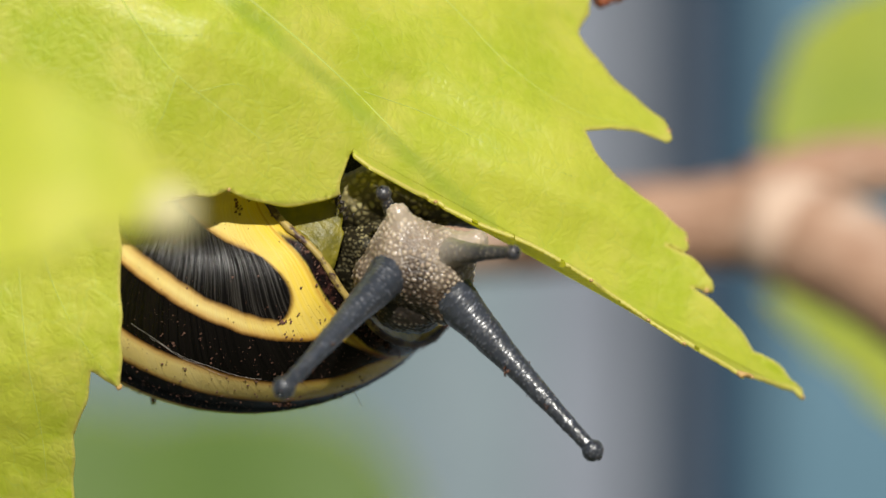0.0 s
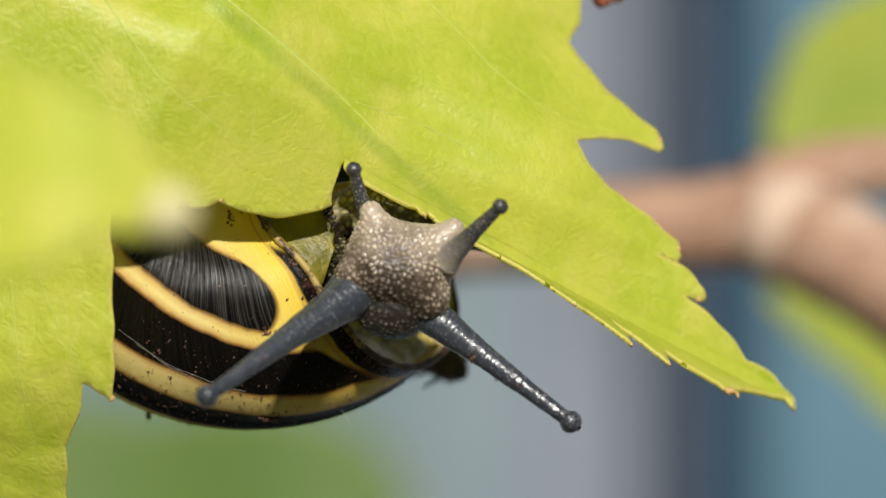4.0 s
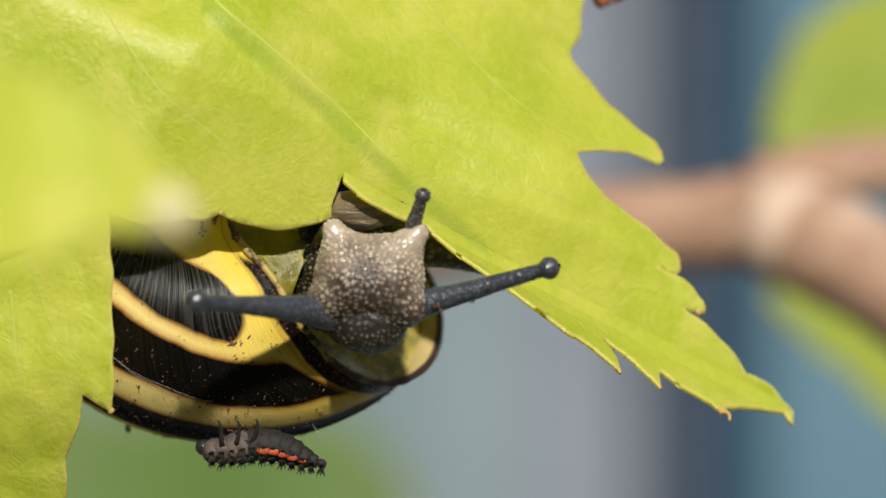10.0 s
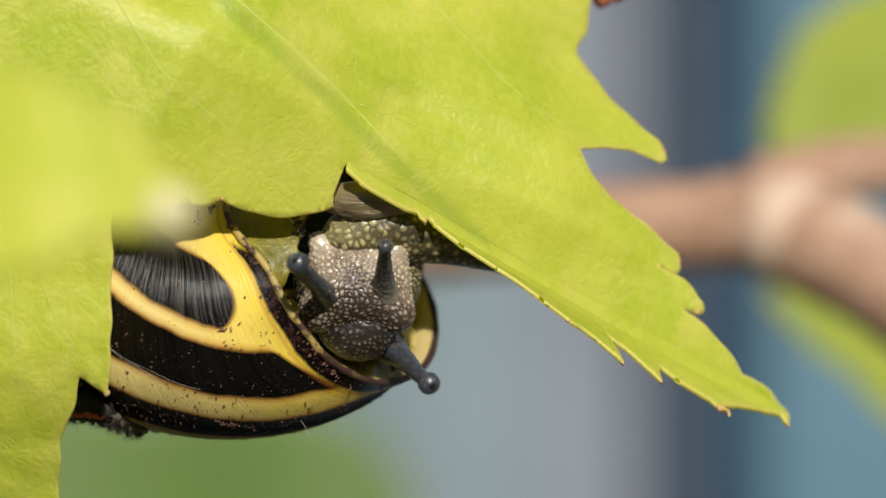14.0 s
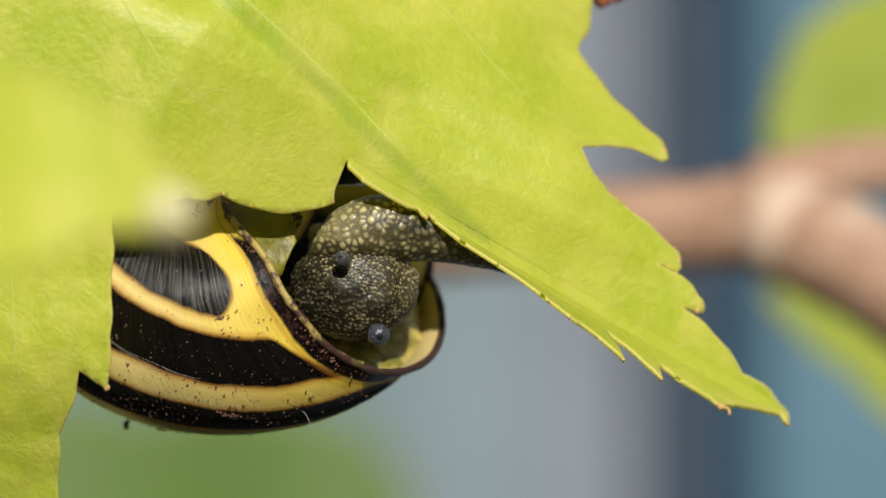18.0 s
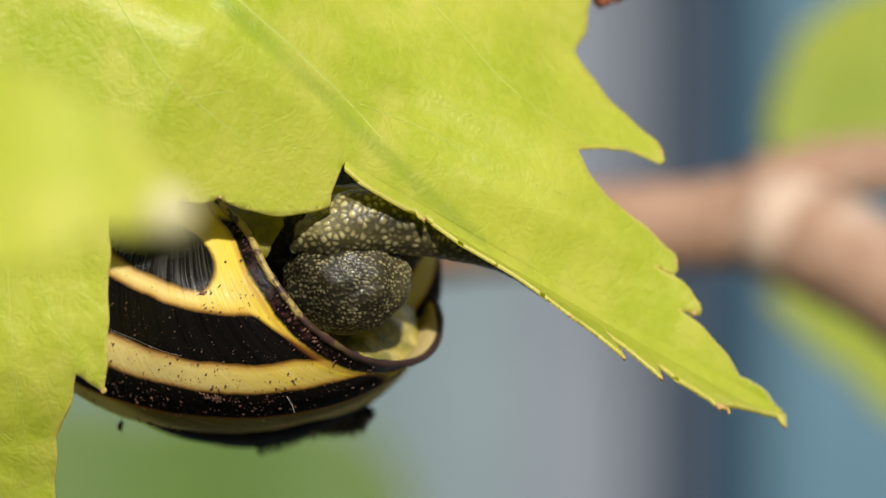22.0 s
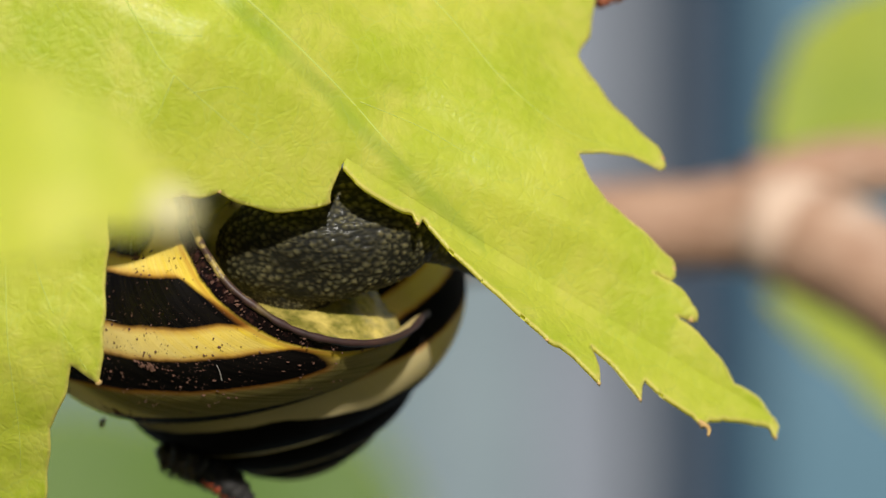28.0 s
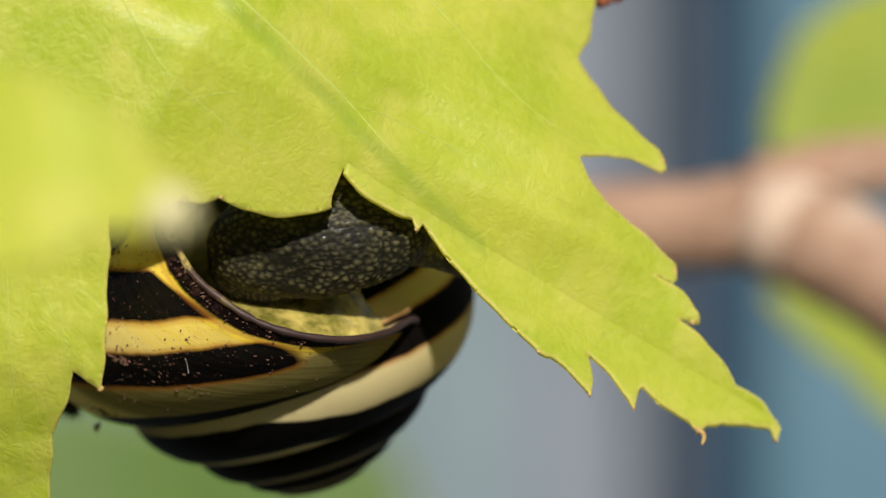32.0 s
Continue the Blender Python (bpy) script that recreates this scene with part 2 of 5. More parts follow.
def skin(name, pale, brown, dark, rough=0.42, lo=0.35, hi=0.75, coat=0.2, wash=0.33):
    """Wet skin: pale nodules on a darker ground. The first texture coordinate is the nodule's height. The second
    lightens or darkens the ground, painted shade included.
    """
    m = Mat(name, rough)
    sep = m.node("SeparateXYZ")
    m.put(sep.inputs[0], m.uv())
    fine = m.noise(3200, 5)
    zone = m.ramp(m.noise(190, 3), (0.35, (0, 0, 0)), (0.68, (1, 1, 1)))
    ground = m.mix(zone, brown, dark)
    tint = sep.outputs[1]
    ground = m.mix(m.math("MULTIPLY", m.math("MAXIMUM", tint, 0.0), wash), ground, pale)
    # A tint below 0 paints shade into the ground colour.
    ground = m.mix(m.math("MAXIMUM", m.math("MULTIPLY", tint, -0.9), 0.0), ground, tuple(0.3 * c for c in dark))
    light = m.mix(m.ramp(m.noise(120, 2), (0.35, (0, 0, 0)), (0.7, (0.6, 0.6, 0.6))), pale, brown)
    some = m.ramp(m.noise(520, 3), (0.36, (0.25, 0.25, 0.25)), (0.60, (1, 1, 1)))
    wart = m.math("MULTIPLY", m.ramp(sep.outputs[0], (lo, (0, 0, 0)), (hi, (1, 1, 1))), some)
    wart = m.math("MULTIPLY", wart, m.math("SUBTRACT", 1.0, m.math("MAXIMUM", m.math("MULTIPLY", tint, -0.55), 0.0)))
    col = m.mix(wart, ground, light)
    m.set(Base_Color=col, Normal=m.bump(fine, 0.35, 8e-5), Coat_Weight=coat, Coat_Roughness=0.18)
    m.bsdf.inputs["Specular IOR Level"].default_value = 0.5 if coat > 0.1 else 0.22
    m.bsdf.inputs["Subsurface Weight"].default_value = 0.15
    m.bsdf.inputs["Subsurface Radius"].default_value = (0.0006, 0.0004, 0.0002)
    m.bsdf.inputs["Subsurface Scale"].default_value = 1.0
    return m.mat


M_HEAD = skin("head_skin", (0.68, 0.56, 0.42), (0.112, 0.073, 0.049), (0.044, 0.029, 0.020), 0.42, 0.30, 0.66, 0.4, 0.55)
# Head skin taken darker: shade under the head put into the muzzle's colour.
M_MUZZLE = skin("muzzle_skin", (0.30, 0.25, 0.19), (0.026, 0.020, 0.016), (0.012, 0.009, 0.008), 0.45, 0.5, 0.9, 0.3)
M_NECK = skin("neck_skin", (0.50, 0.43, 0.22), (0.032, 0.026, 0.011), (0.010, 0.008, 0.004), 0.5, 0.34, 0.8, 0.08, 0.1)
M_FOOT = skin("foot_skin", (0.50, 0.43, 0.20), (0.085, 0.070, 0.026), (0.030, 0.025, 0.010), 0.45, 0.28, 0.85, 0.15)
# Dark olive skin taken near black: the mouth's shade put into the colour.
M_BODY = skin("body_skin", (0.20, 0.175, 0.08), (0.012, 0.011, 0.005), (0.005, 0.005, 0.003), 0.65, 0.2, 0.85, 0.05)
M_STALK = skin("tentacle_skin", (0.17, 0.175, 0.20), (0.040, 0.045, 0.056), (0.024, 0.028, 0.037), 0.36, 0.45, 0.85, 0.4)
M_FEELER = skin("feeler_skin", (0.50, 0.43, 0.33), (0.050, 0.048, 0.052), (0.030, 0.030, 0.034), 0.4, 0.55, 0.95, 0.3, 0.55)
m = Mat("slime_sole", 0.28)
fold = m.node("Mapping")
m.put(fold.inputs["Vector"], m.obj())
fold.inputs["Rotation"].default_value = (0, 0.5, 0)
fold.inputs["Scale"].default_value = (0.25, 1, 1.6)
M_SOLE = m.set(Base_Color=m.mix(m.noise(350, 4), (0.20, 0.15, 0.085), (0.10, 0.075, 0.04)), Normal=m.bump(m.noise(1500, 4, 0.6, fold.outputs[0]), 0.9, 2.5e-4), Coat_Weight=0.4, Coat_Roughness=0.12).mat
m = Mat("eye_spot", 0.15)
M_EYE = m.set(Base_Color=(0.01, 0.01, 0.012)).mat
m = Mat("soil_crumb", 0.9)
M_DIRT = m.set(Base_Color=m.mix(m.noise(1500, 3), (0.20, 0.09, 0.058), (0.035, 0.02, 0.014)), Normal=m.bump(m.noise(5000), 0.8, 5e-5)).mat
m = Mat("wet_soil", 0.45)
M_WET_SOIL = m.set(Base_Color=m.mix(m.noise(1500, 3), (0.012, 0.010, 0.008), (0.035, 0.022, 0.014)), Normal=m.bump(m.noise(5000), 0.8, 5e-5)).mat
m = Mat("white_fibre", 0.4)
M_FIBRE = m.set(Base_Color=m.mix(m.noise(2000), (0.42, 0.38, 0.34), (0.25, 0.22, 0.19))).mat
m = Mat("larva_hide", 0.75)
M_LARVA = m.set(Base_Color=m.mix(m.noise(1800, 4), (0.005, 0.005, 0.005), (0.022, 0.018, 0.016)), Normal=m.bump(m.noise(3500, 4), 0.8, 8e-5)).mat
m = Mat("larva_thorax", 0.7)
M_THORAX = m.set(Base_Color=m.mix(m.noise(1500, 4), (0.015, 0.012, 0.011), (0.14, 0.105, 0.085)), Normal=m.bump(m.noise(3000, 4), 0.8, 8e-5)).mat
m = Mat("larva_orange", 0.5)
M_ORANGE = m.set(Base_Color=m.mix(m.noise(2500, 3), (0.50, 0.085, 0.02), (0.25, 0.04, 0.012)), Normal=m.bump(m.noise(3500), 0.6, 6e-5)).mat
m = Mat("larva_leg", 0.35)
M_LEG = m.set(Base_Color=m.mix(m.noise(2500), (0.010, 0.010, 0.011), (0.03, 0.026, 0.024))).mat


def bark_material():
    m = Mat("vine_bark", 0.7)
    n = m.noise(90, 5, 0.6)
    long = m.node("Mapping")
    m.put(long.inputs["Vector"], m.obj())
    long.inputs["Scale"].default_value = (0.15, 1, 1)
    strand = m.noise(900, 5, 0.7, long.outputs[0])
    col = m.mix(m.ramp(strand, (0.35, (0, 0, 0)), (0.7, (1, 1, 1))), (0.29, 0.155, 0.095), (0.48, 0.31, 0.215))
    # Pale bark patches, with the cane's highlight mixed into their tone.
    col = m.mix(m.ramp(n, (0.56, (0, 0, 0)), (0.72, (0.9, 0.9, 0.9))), col, (0.78, 0.64, 0.53))
    return m.set(Base_Color=col, Normal=m.bump(m.math("ADD", n, strand), 0.8, 4e-4)).mat


M_BARK = bark_material()


# Bare wood tone that also carries the cane's painted highlight.
m = Mat("peeled_highlight", 0.6)
M_PEELED_HIGHLIGHT = m.set(Base_Color=m.mix(m.noise(160, 5), (0.78, 0.61, 0.49), (0.46, 0.29, 0.195)), Normal=m.bump(m.noise(500, 4), 0.6, 2e-4)).mat


def paint(name, a, b):
    m = Mat(name, 0.6)
    col = m.mix(m.ramp(m.noise(25, 5), (0.3, (0, 0, 0)), (0.7, (1, 1, 1))), a, b)
    return m.set(Base_Color=col, Normal=m.bump(m.noise(700, 4), 0.4, 2e-4), Specular_IOR_Level=0.12).mat


M_GREY = paint("weathered_grey_paint", (0.21, 0.232, 0.28), (0.178, 0.197, 0.24))
M_BLUE = paint("weathered_blue_paint", (0.115, 0.205, 0.270), (0.09, 0.17, 0.230))
M_SLATE = paint("slate_stake_paint", (0.015, 0.037, 0.070), (0.010, 0.027, 0.054))
M_SLATE_PALE = paint("half_tone_slate_paint", (0.115, 0.132, 0.165), (0.09, 0.105, 0.135))
M_SLATE_BLUE = paint("half_tone_blue_paint", (0.062, 0.125, 0.175), (0.05, 0.10, 0.145))
M_TEAL = paint("teal_grey_paint", (0.158, 0.212, 0.232), (0.133, 0.186, 0.205))
M_MID = paint("grey_green_paint", (0.205, 0.252, 0.282), (0.175, 0.222, 0.25))
m = Mat("garden_ground", 0.9)
M_GROUND = m.set(Base_Color=m.mix(m.ramp(m.noise(6, 8, 0.7), (0.35, (0, 0, 0)), (0.65, (1, 1, 1))), (0.05, 0.08, 0.02), (0.09, 0.065, 0.04)), Normal=m.bump(m.noise(40, 8), 0.9, 0.01)).mat


# ---- mesh helpers ----
def mesh(name, verts, faces, material, smooth=True, uvs=None):
    me = bpy.data.meshes.new(name)
    me.from_pydata([tuple(v) for v in verts], [], faces)
    me.materials.append(material)
    if smooth:
        me.polygons.foreach_set("use_smooth", [True] * len(me.polygons))
    if uvs is not None:
        layer = me.uv_layers.new(name="UVMap")
        idx = np.empty(len(me.loops), dtype=np.int64)
        me.loops.foreach_get("vertex_index", idx)
        layer.data.foreach_set("uv", np.asarray(uvs, dtype=np.float32)[idx].ravel())
    me.update()
    return me


def part(name, me, parent, label=""):
    ob = new(name, me)
    ob.parent = parent
    if label:
        tagged(ob, label)
    return ob


def grid_faces(rows, cols, closed):
    """Quads of a rows x cols net; closed joins the last column to the first."""
    out = []
    for i in range(rows - 1):
        for j in range(cols if closed else cols - 1):
            k = (j + 1) % cols
            out.append((i * cols + j, i * cols + k, (i + 1) * cols + k, (i + 1) * cols + j))
    return out


def tube(path, radii, sides=10, squash=1.0, cap=True):
    """Verts and faces of a tapered tube along a path of Vectors."""
    verts, n = [], len(path)
    up = Vector((0.13, 1, 0.21)).normalized()
    for i, p in enumerate(path):
        d = (path[min(i + 1, n - 1)] - path[max(i - 1, 0)]).normalized()
        a = d.cross(up)
        a = a.normalized() if a.length > 1e-6 else d.orthogonal().normalized()
        b = d.cross(a)
        for j in range(sides):
            w = 2 * math.pi * j / sides
            verts.append(p + (a * math.cos(w) + b * math.sin(w) * squash) * radii[i])
    faces = grid_faces(n, sides, True)
    if cap:
        faces.append(tuple(range(sides))[::-1])
        faces.append(tuple((n - 1) * sides + j for j in range(sides)))
    return verts, faces


def bezier(points, n):
    """n places along a smooth curve through the points (Catmull-Rom)."""
    pts = [Vector(p) for p in points]
    pts = [2 * pts[0] - pts[1]] + pts + [2 * pts[-1] - pts[-2]]
    out = []
    for i in range(n):
        u = i / (n - 1) * (len(pts) - 3)
        k = min(int(u), len(pts) - 4)
        t = u - k
        a, b, c, d = pts[k:k + 4]
        out.append(0.5 * (2 * b + (c - a) * t + (2 * a - 5 * b + 4 * c - d) * t * t + (3 * b - a - 3 * c + d) * t ** 3))
    return out


def lerp_list(values, n):
    return [float(np.interp(i / (n - 1) * (len(values) - 1), range(len(values)), values)) for i in range(n)]


def ball(radius, rows=12, cols=16, stretch=(1, 1, 1), bumpy=0.0, freq=1.0, at=Vector()):
    verts = []
    for i in range(rows):
        a = math.pi * (i + 0.02) / (rows - 0.96)
        for j in range(cols):
            b = 2 * math.pi * j / cols
            d = Vector((math.sin(a) * math.cos(b), math.sin(a) * math.sin(b), math.cos(a)))
            r = radius
            if bumpy:
                r *= 1 + bumpy * noise.noise(d * freq + at * 3e4)
            verts.append(Vector((d.x * stretch[0], d.y * stretch[1], d.z * stretch[2])) * r + at)
    return verts, grid_faces(rows, cols, True) + [tuple(range(cols))[::-1], tuple((rows - 1) * cols + j for j in range(cols))]


def merged(pieces):
    verts, faces = [], []
    for v, f in pieces:
        k = len(verts)
        verts += v
        faces += [tuple(i + k for i in q) for q in f]
    return verts, faces


def warty(name, verts, normals, faces, size, height, material, tint=None):
    """A mesh of skin with rounded wart-like bumps; the height of each and the paleness of the skin, painted shade
    included, are kept as texture coordinates.
    """
    out, uv = [], []
    for v, n in zip(verts, normals):
        d = noise.voronoi(v / size)[0]
        h = min(1.0, 1.6 * (d[1] - d[0]) / max(1e-6, d[1] + d[0]) + 0.15 * noise.noise(v / size * 2))
        h = max(0.0, h) ** 0.7
        big = noise.noise(v / (size * 9))
        out.append(v + n * (height * h + height * 1.2 * big))
        uv.append((h, tint(v) if tint else 0.0))
    return mesh(name, out, faces, material, uvs=uv)


def seat(pos, fwd, up):
    """A pose at pos whose x axis looks along fwd and whose z axis leans to up."""
    x = Vector(fwd).normalized()
    y = Vector(up).cross(x).normalized()
    z = x.cross(y)
    return Matrix.Translation(pos) @ Matrix((x, y, z)).transposed().to_4x4()


# ---- garden: ground, wall, stake ----
def garden():
    bm_v = [(-60, -60, 0), (60, -60, 0), (60, 60, 0), (-60, 60, 0)]
    g = new("ground", mesh("ground", bm_v, [(0, 1, 2, 3)], M_GROUND, False))
    tagged(g, "dark garden soil with low green growth", "ground", kind="structure")

    def board(x0, x1, depth, thick, material, name):
        a, b = spot(x0, 0, depth).x, spot(x1, 0, depth).x
        bm = bmesh.new()
        bmesh.ops.create_cube(bm, size=1)
        for v in bm.verts:
            v.co = Vector(((a + b) / 2 + v.co.x * (b - a), depth * U + (v.co.y + 0.5) * thick, STAGE + v.co.z * 2.004))
        bmesh.ops.bevel(bm, geom=bm.edges[:], offset=min(0.002, abs(b - a) / 6), segments=2, affect="EDGES")
        me = bpy.data.meshes.new(name)
        bm.to_mesh(me)
        bm.free()
        me.materials.append(material)
        return new(name, me)

    wall = tagged(new("wall_garden"), "weathered painted boards in grey and blue behind the vine", "wall", kind="structure")
    for x0, x1, mat in ((-4200, -1401, M_GREY), (-1400, 189, M_TEAL), (190, 719, M_TEAL), (720, 949, M_MID), (950, 1262, M_GREY), (1264, 2500, M_BLUE), (2502, 4800, M_GREY)):
        ob = board(x0, x1, 26000, 0.02, mat, "board")
        ob.parent = wall
    for k in range(12):
        board(-4202 - 1400 * (k + 1), -4204 - 1400 * k, 26000, 0.02, (M_TEAL, M_GREY, M_BLUE)[k % 3], "board").parent = wall
        board(4804 + 1400 * k, 4802 + 1400 * (k + 1), 26000, 0.02, (M_MID, M_BLUE, M_GREY)[k % 3], "board").parent = wall
    # Unseen walls, added to block the low sky and darken reflections.
    for name, x0, y0, x1, y1, label in (("unseen_wall_south", -6, -6.1, 6, -6.0, "plain dark green wall behind, unseen, added to block the low sky"), ("unseen_wall_west", -6.1, -6.1, -6, 3, "plain dark side wall, unseen, added to block the low sky"), ("unseen_wall_east", 6, -6.1, 6.1, 3, "plain dark side wall, unseen, added to block the low sky")):
        v = [(x, y, z) for z in (0, 1.9) for x, y in ((x0, y0), (x1, y0), (x1, y1), (x0, y1))]
        f = [(0, 1, 2, 3)[::-1], (4, 5, 6, 7), (0, 1, 5, 4), (1, 2, 6, 5), (2, 3, 7, 6), (3, 0, 4, 7)]
        tagged(new(name, mesh(name, v, f, M_GROUND, False)), label, "wall", kind="structure")
    stake = tagged(new("stake"), "dark slate-blue painted upright stake behind the vine", "stake")
    board(1214, 1332, 25000, 0.006, M_SLATE, "post").parent = stake
    # Added strips in middle tones paint the gradual darkening beside the post.
    board(1160, 1213, 25020, 0.004, M_SLATE_PALE, "half_tone_strip").parent = stake
    board(1333, 1378, 25020, 0.004, M_SLATE_BLUE, "half_tone_strip").parent = stake


# ---- leaves ----
def outline(corners, rough, seed, step=7.0):
    """A closed margin through the corners (x, y, bulge): arcs that bulge outward, slightly uneven."""
    rnd = random.Random(seed)
    out = []
    n = len(corners)
    for i, (x, y, bulge) in enumerate(corners):
        x1, y1, _ = corners[(i + 1) % n]
        dx, dy = x1 - x, y1 - y
        length = math.hypot(dx, dy)
        k = max(2, int(length / step))
        nx, ny = dy / length, -dx / length
        ph = rnd.uniform(0, 6)
        for j in range(k):
            t = j / k
            off = bulge * length * 4 * t * (1 - t) + rough * math.sin(t * math.pi) * math.sin(t * length / 14 + ph)
            out.append((x + dx * t + nx * off, y + dy * t + ny * off))
    return out


def inside_many(pts, poly):
    pts = np.asarray(pts)
    x, y = pts[:, 0], pts[:, 1]
    hit = np.zeros(len(pts), bool)
    for (x0, y0), (x1, y1) in zip(poly, poly[1:] + poly[:1]):
        if y0 == y1:
            continue
        c = ((y0 > y) != (y1 > y)) & (x < (x1 - x0) * (y - y0) / (y1 - y0) + x0)
        hit ^= c
    return hit


def blade(poly, spacing, lines=()):
    """Triangles that fill a margin; lines are further edges to keep. Returns places and triangles."""
    n = len(poly)
    coords = [Vector(p) for p in poly]
    edges = [(i, (i + 1) % n) for i in range(n)]
    for a, b in lines:
        k = len(coords)
        m = int((Vector(b) - Vector(a)).length / spacing)
        coords += [Vector(a).lerp(Vector(b), i / m) for i in range(m + 1)]
        edges += [(k + i, k + i + 1) for i in range(m)]
    xs, ys = [p[0] for p in poly], [p[1] for p in poly]
    gx, gy = np.meshgrid(np.arange(min(xs), max(xs), spacing), np.arange(min(ys), max(ys), spacing))
    gx = gx + (np.arange(gx.shape[0]) % 2)[:, None] * spacing / 2
    pts = np.stack([gx.ravel(), gy.ravel()], 1)
    pts = pts[inside_many(pts, poly)]
    coords += [Vector(p) for p in pts]
    v, _, f, *_ = geometry.delaunay_2d_cdt(coords, edges, [], 0, 0.01)
    v = np.array([tuple(p) for p in v])
    f = np.array([t for t in f if len(t) == 3])
    keep = inside_many(v[f].mean(1), poly)
    return v, f[keep]


def leaf_mesh(name, v, f, depth, material, margin, thick=8.0, cut=None, rib=None):
    """A thin leaf of real thickness: upper and lower face and the margin between. depth(x, y) in grid units."""
    used, inv = np.unique(f, return_inverse=True)
    f = inv.reshape(-1, 3)
    pts = v[used]
    front = [spot(x, y, depth(x, y)) for x, y in pts]
    back = [p + Vector((0, thick * U, -thick * 0.3 * U)) for p in front]
    n = len(front)
    faces = [tuple(t) for t in f]
    count = {}
    for t in faces:
        for a, b in ((t[0], t[1]), (t[1], t[2]), (t[2], t[0])):
            count[(a, b)] = count.get((a, b), 0) + 1
    rim = [e for e in count if (e[1], e[0]) not in count]
    if cut is not None:
        rim = [e for e in rim if not (cut(pts[e[0]]) and cut(pts[e[1]]))]
    out = faces + [tuple(i + n for i in t[::-1]) for t in faces] + [(b, a, a + n, b + n) for a, b in rim]
    a = np.array(margin)
    b = np.roll(a, -1, 0) - a
    rel = pts[:, None, :] - a[None]
    t = np.clip((rel * b).sum(2) / np.maximum(1e-9, (b * b).sum(1)), 0, 1)
    far = np.sqrt(((rel - t[..., None] * b) ** 2).sum(2).min(1))
    uv = [(d, rib(x, y) if rib else 900.0) for d, (x, y) in zip(far, pts)] * 2
    return mesh(name, front + back, out, material, uvs=uv)


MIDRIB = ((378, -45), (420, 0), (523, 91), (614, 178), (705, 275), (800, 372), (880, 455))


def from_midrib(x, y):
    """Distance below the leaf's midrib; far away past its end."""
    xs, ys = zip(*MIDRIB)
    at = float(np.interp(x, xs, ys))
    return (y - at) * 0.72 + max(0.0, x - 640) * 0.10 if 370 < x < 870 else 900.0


# the hinge along which the lower margin arches forward over the snail, and the strips beyond it
HINGE = Vector((614, 286))
ALONG = Vector((786, 448)).normalized()
ACROSS = Vector((-ALONG.y, ALONG.x))
STRIPS, STRIP_WIDTH = 3, 30.0
SECTIONS = (-5, *range(210, 850, 10), 1600)
MIDDLE = [(a + min(b, 950)) / 2 for a, b in zip(SECTIONS, SECTIONS[1:])]
TIGHT = [float(np.interp(a, (0, 330, 590, 800, 1000), (1.005, 0.984, 0.87, 0.848, 0.955))) for a in MIDDLE]  # how tightly each section curls
BACK = [float(np.interp(a, (0, 330, 590, 800, 1000), (0.13, 0.109, 0.031, -0.085, 0.073))) for a in MIDDLE]  # how far its outer half bends on
LEAF_DEPTH = -50.0


def blade_depth(x, y):
    d = ACROSS.dot(Vector((x, y)) - HINGE)
    near = plane_depth(x, y)
    if d >= -12:
        return near
    e = -d - 12
    a = ALONG.dot(Vector((x, y)) - HINGE)
    fade = min(1.0, e / 120)
    bend = e - 118 - 0.10 * a
    soft = 14.0
    over = soft * math.log1p(math.exp(min(40.0, bend / soft)))
    rise = 0.14 * (e - 60 * (1 - math.exp(-e / 60))) + 0.85 * over
    crease = -26 * math.exp(-((bend - 4) / 36) ** 2) * fade
    wave = 20 * fade * math.sin(a / 90 + 1.0) * math.sin(e / 75) + 8 * fade * noise.noise(Vector((x / 95, y / 95, 0)))
    groove = 13 * math.exp(-((bend + 42) / 17) ** 2) * fade
    return near + rise - crease + wave + groove


def plane_depth(x, y):
    """The leaf as a plane: its lobes before the notch lie nearer to the eye than its tip."""
    return LEAF_DEPTH + 0.34 * max(-330.0, ALONG.dot(Vector((x, y)) - HINGE))


VINE_CORNERS = (
    (-84, -64, 0), (1057, -80, 0), (1043, 59, -0.05), (1023, 95, -0.05), (1169, 251, 0.12), (1180, 275, 0.3), (1174, 292, -0.06), (1089, 266, -0.05), (1029, 267, -0.04),
    (1083, 351, 0.02), (1190, 442, 0.15), (1206, 469, 0.3), (1195, 489, 0), (1166, 473, 0.1), (1239, 530, 0.2), (1249, 548, 0.3), (1238, 559, 0), (1209, 549, 0.07),
    (1317, 667, 0.1), (1373, 706, 0.06), (1394, 743, 0.08), (1381, 765, -0.05), (1374, 742, 0), (1332, 736, 0.03), (1279, 734, 0.05), (1247, 739, 0), (1227, 754, 0),
    (1213, 733, 0.06), (1132, 672, -0.05), (1105, 716, -0.06), (1033, 617, 0.06), (1019, 696, -0.06), (952, 628, 0.1), (930, 623, -0.03), (879, 572, 0.03),
    (752, 391, 0.02), (735, 406, -0.04), (732, 382, 0.1), (609, 305, -0.06), (592, 368, 0.12), (393, 354, 0.1), (331, 361, 0.12), (191, 341, 0), (-77, 435, 0))


TEETH = (21, 26, 29, 31, 33, 36)


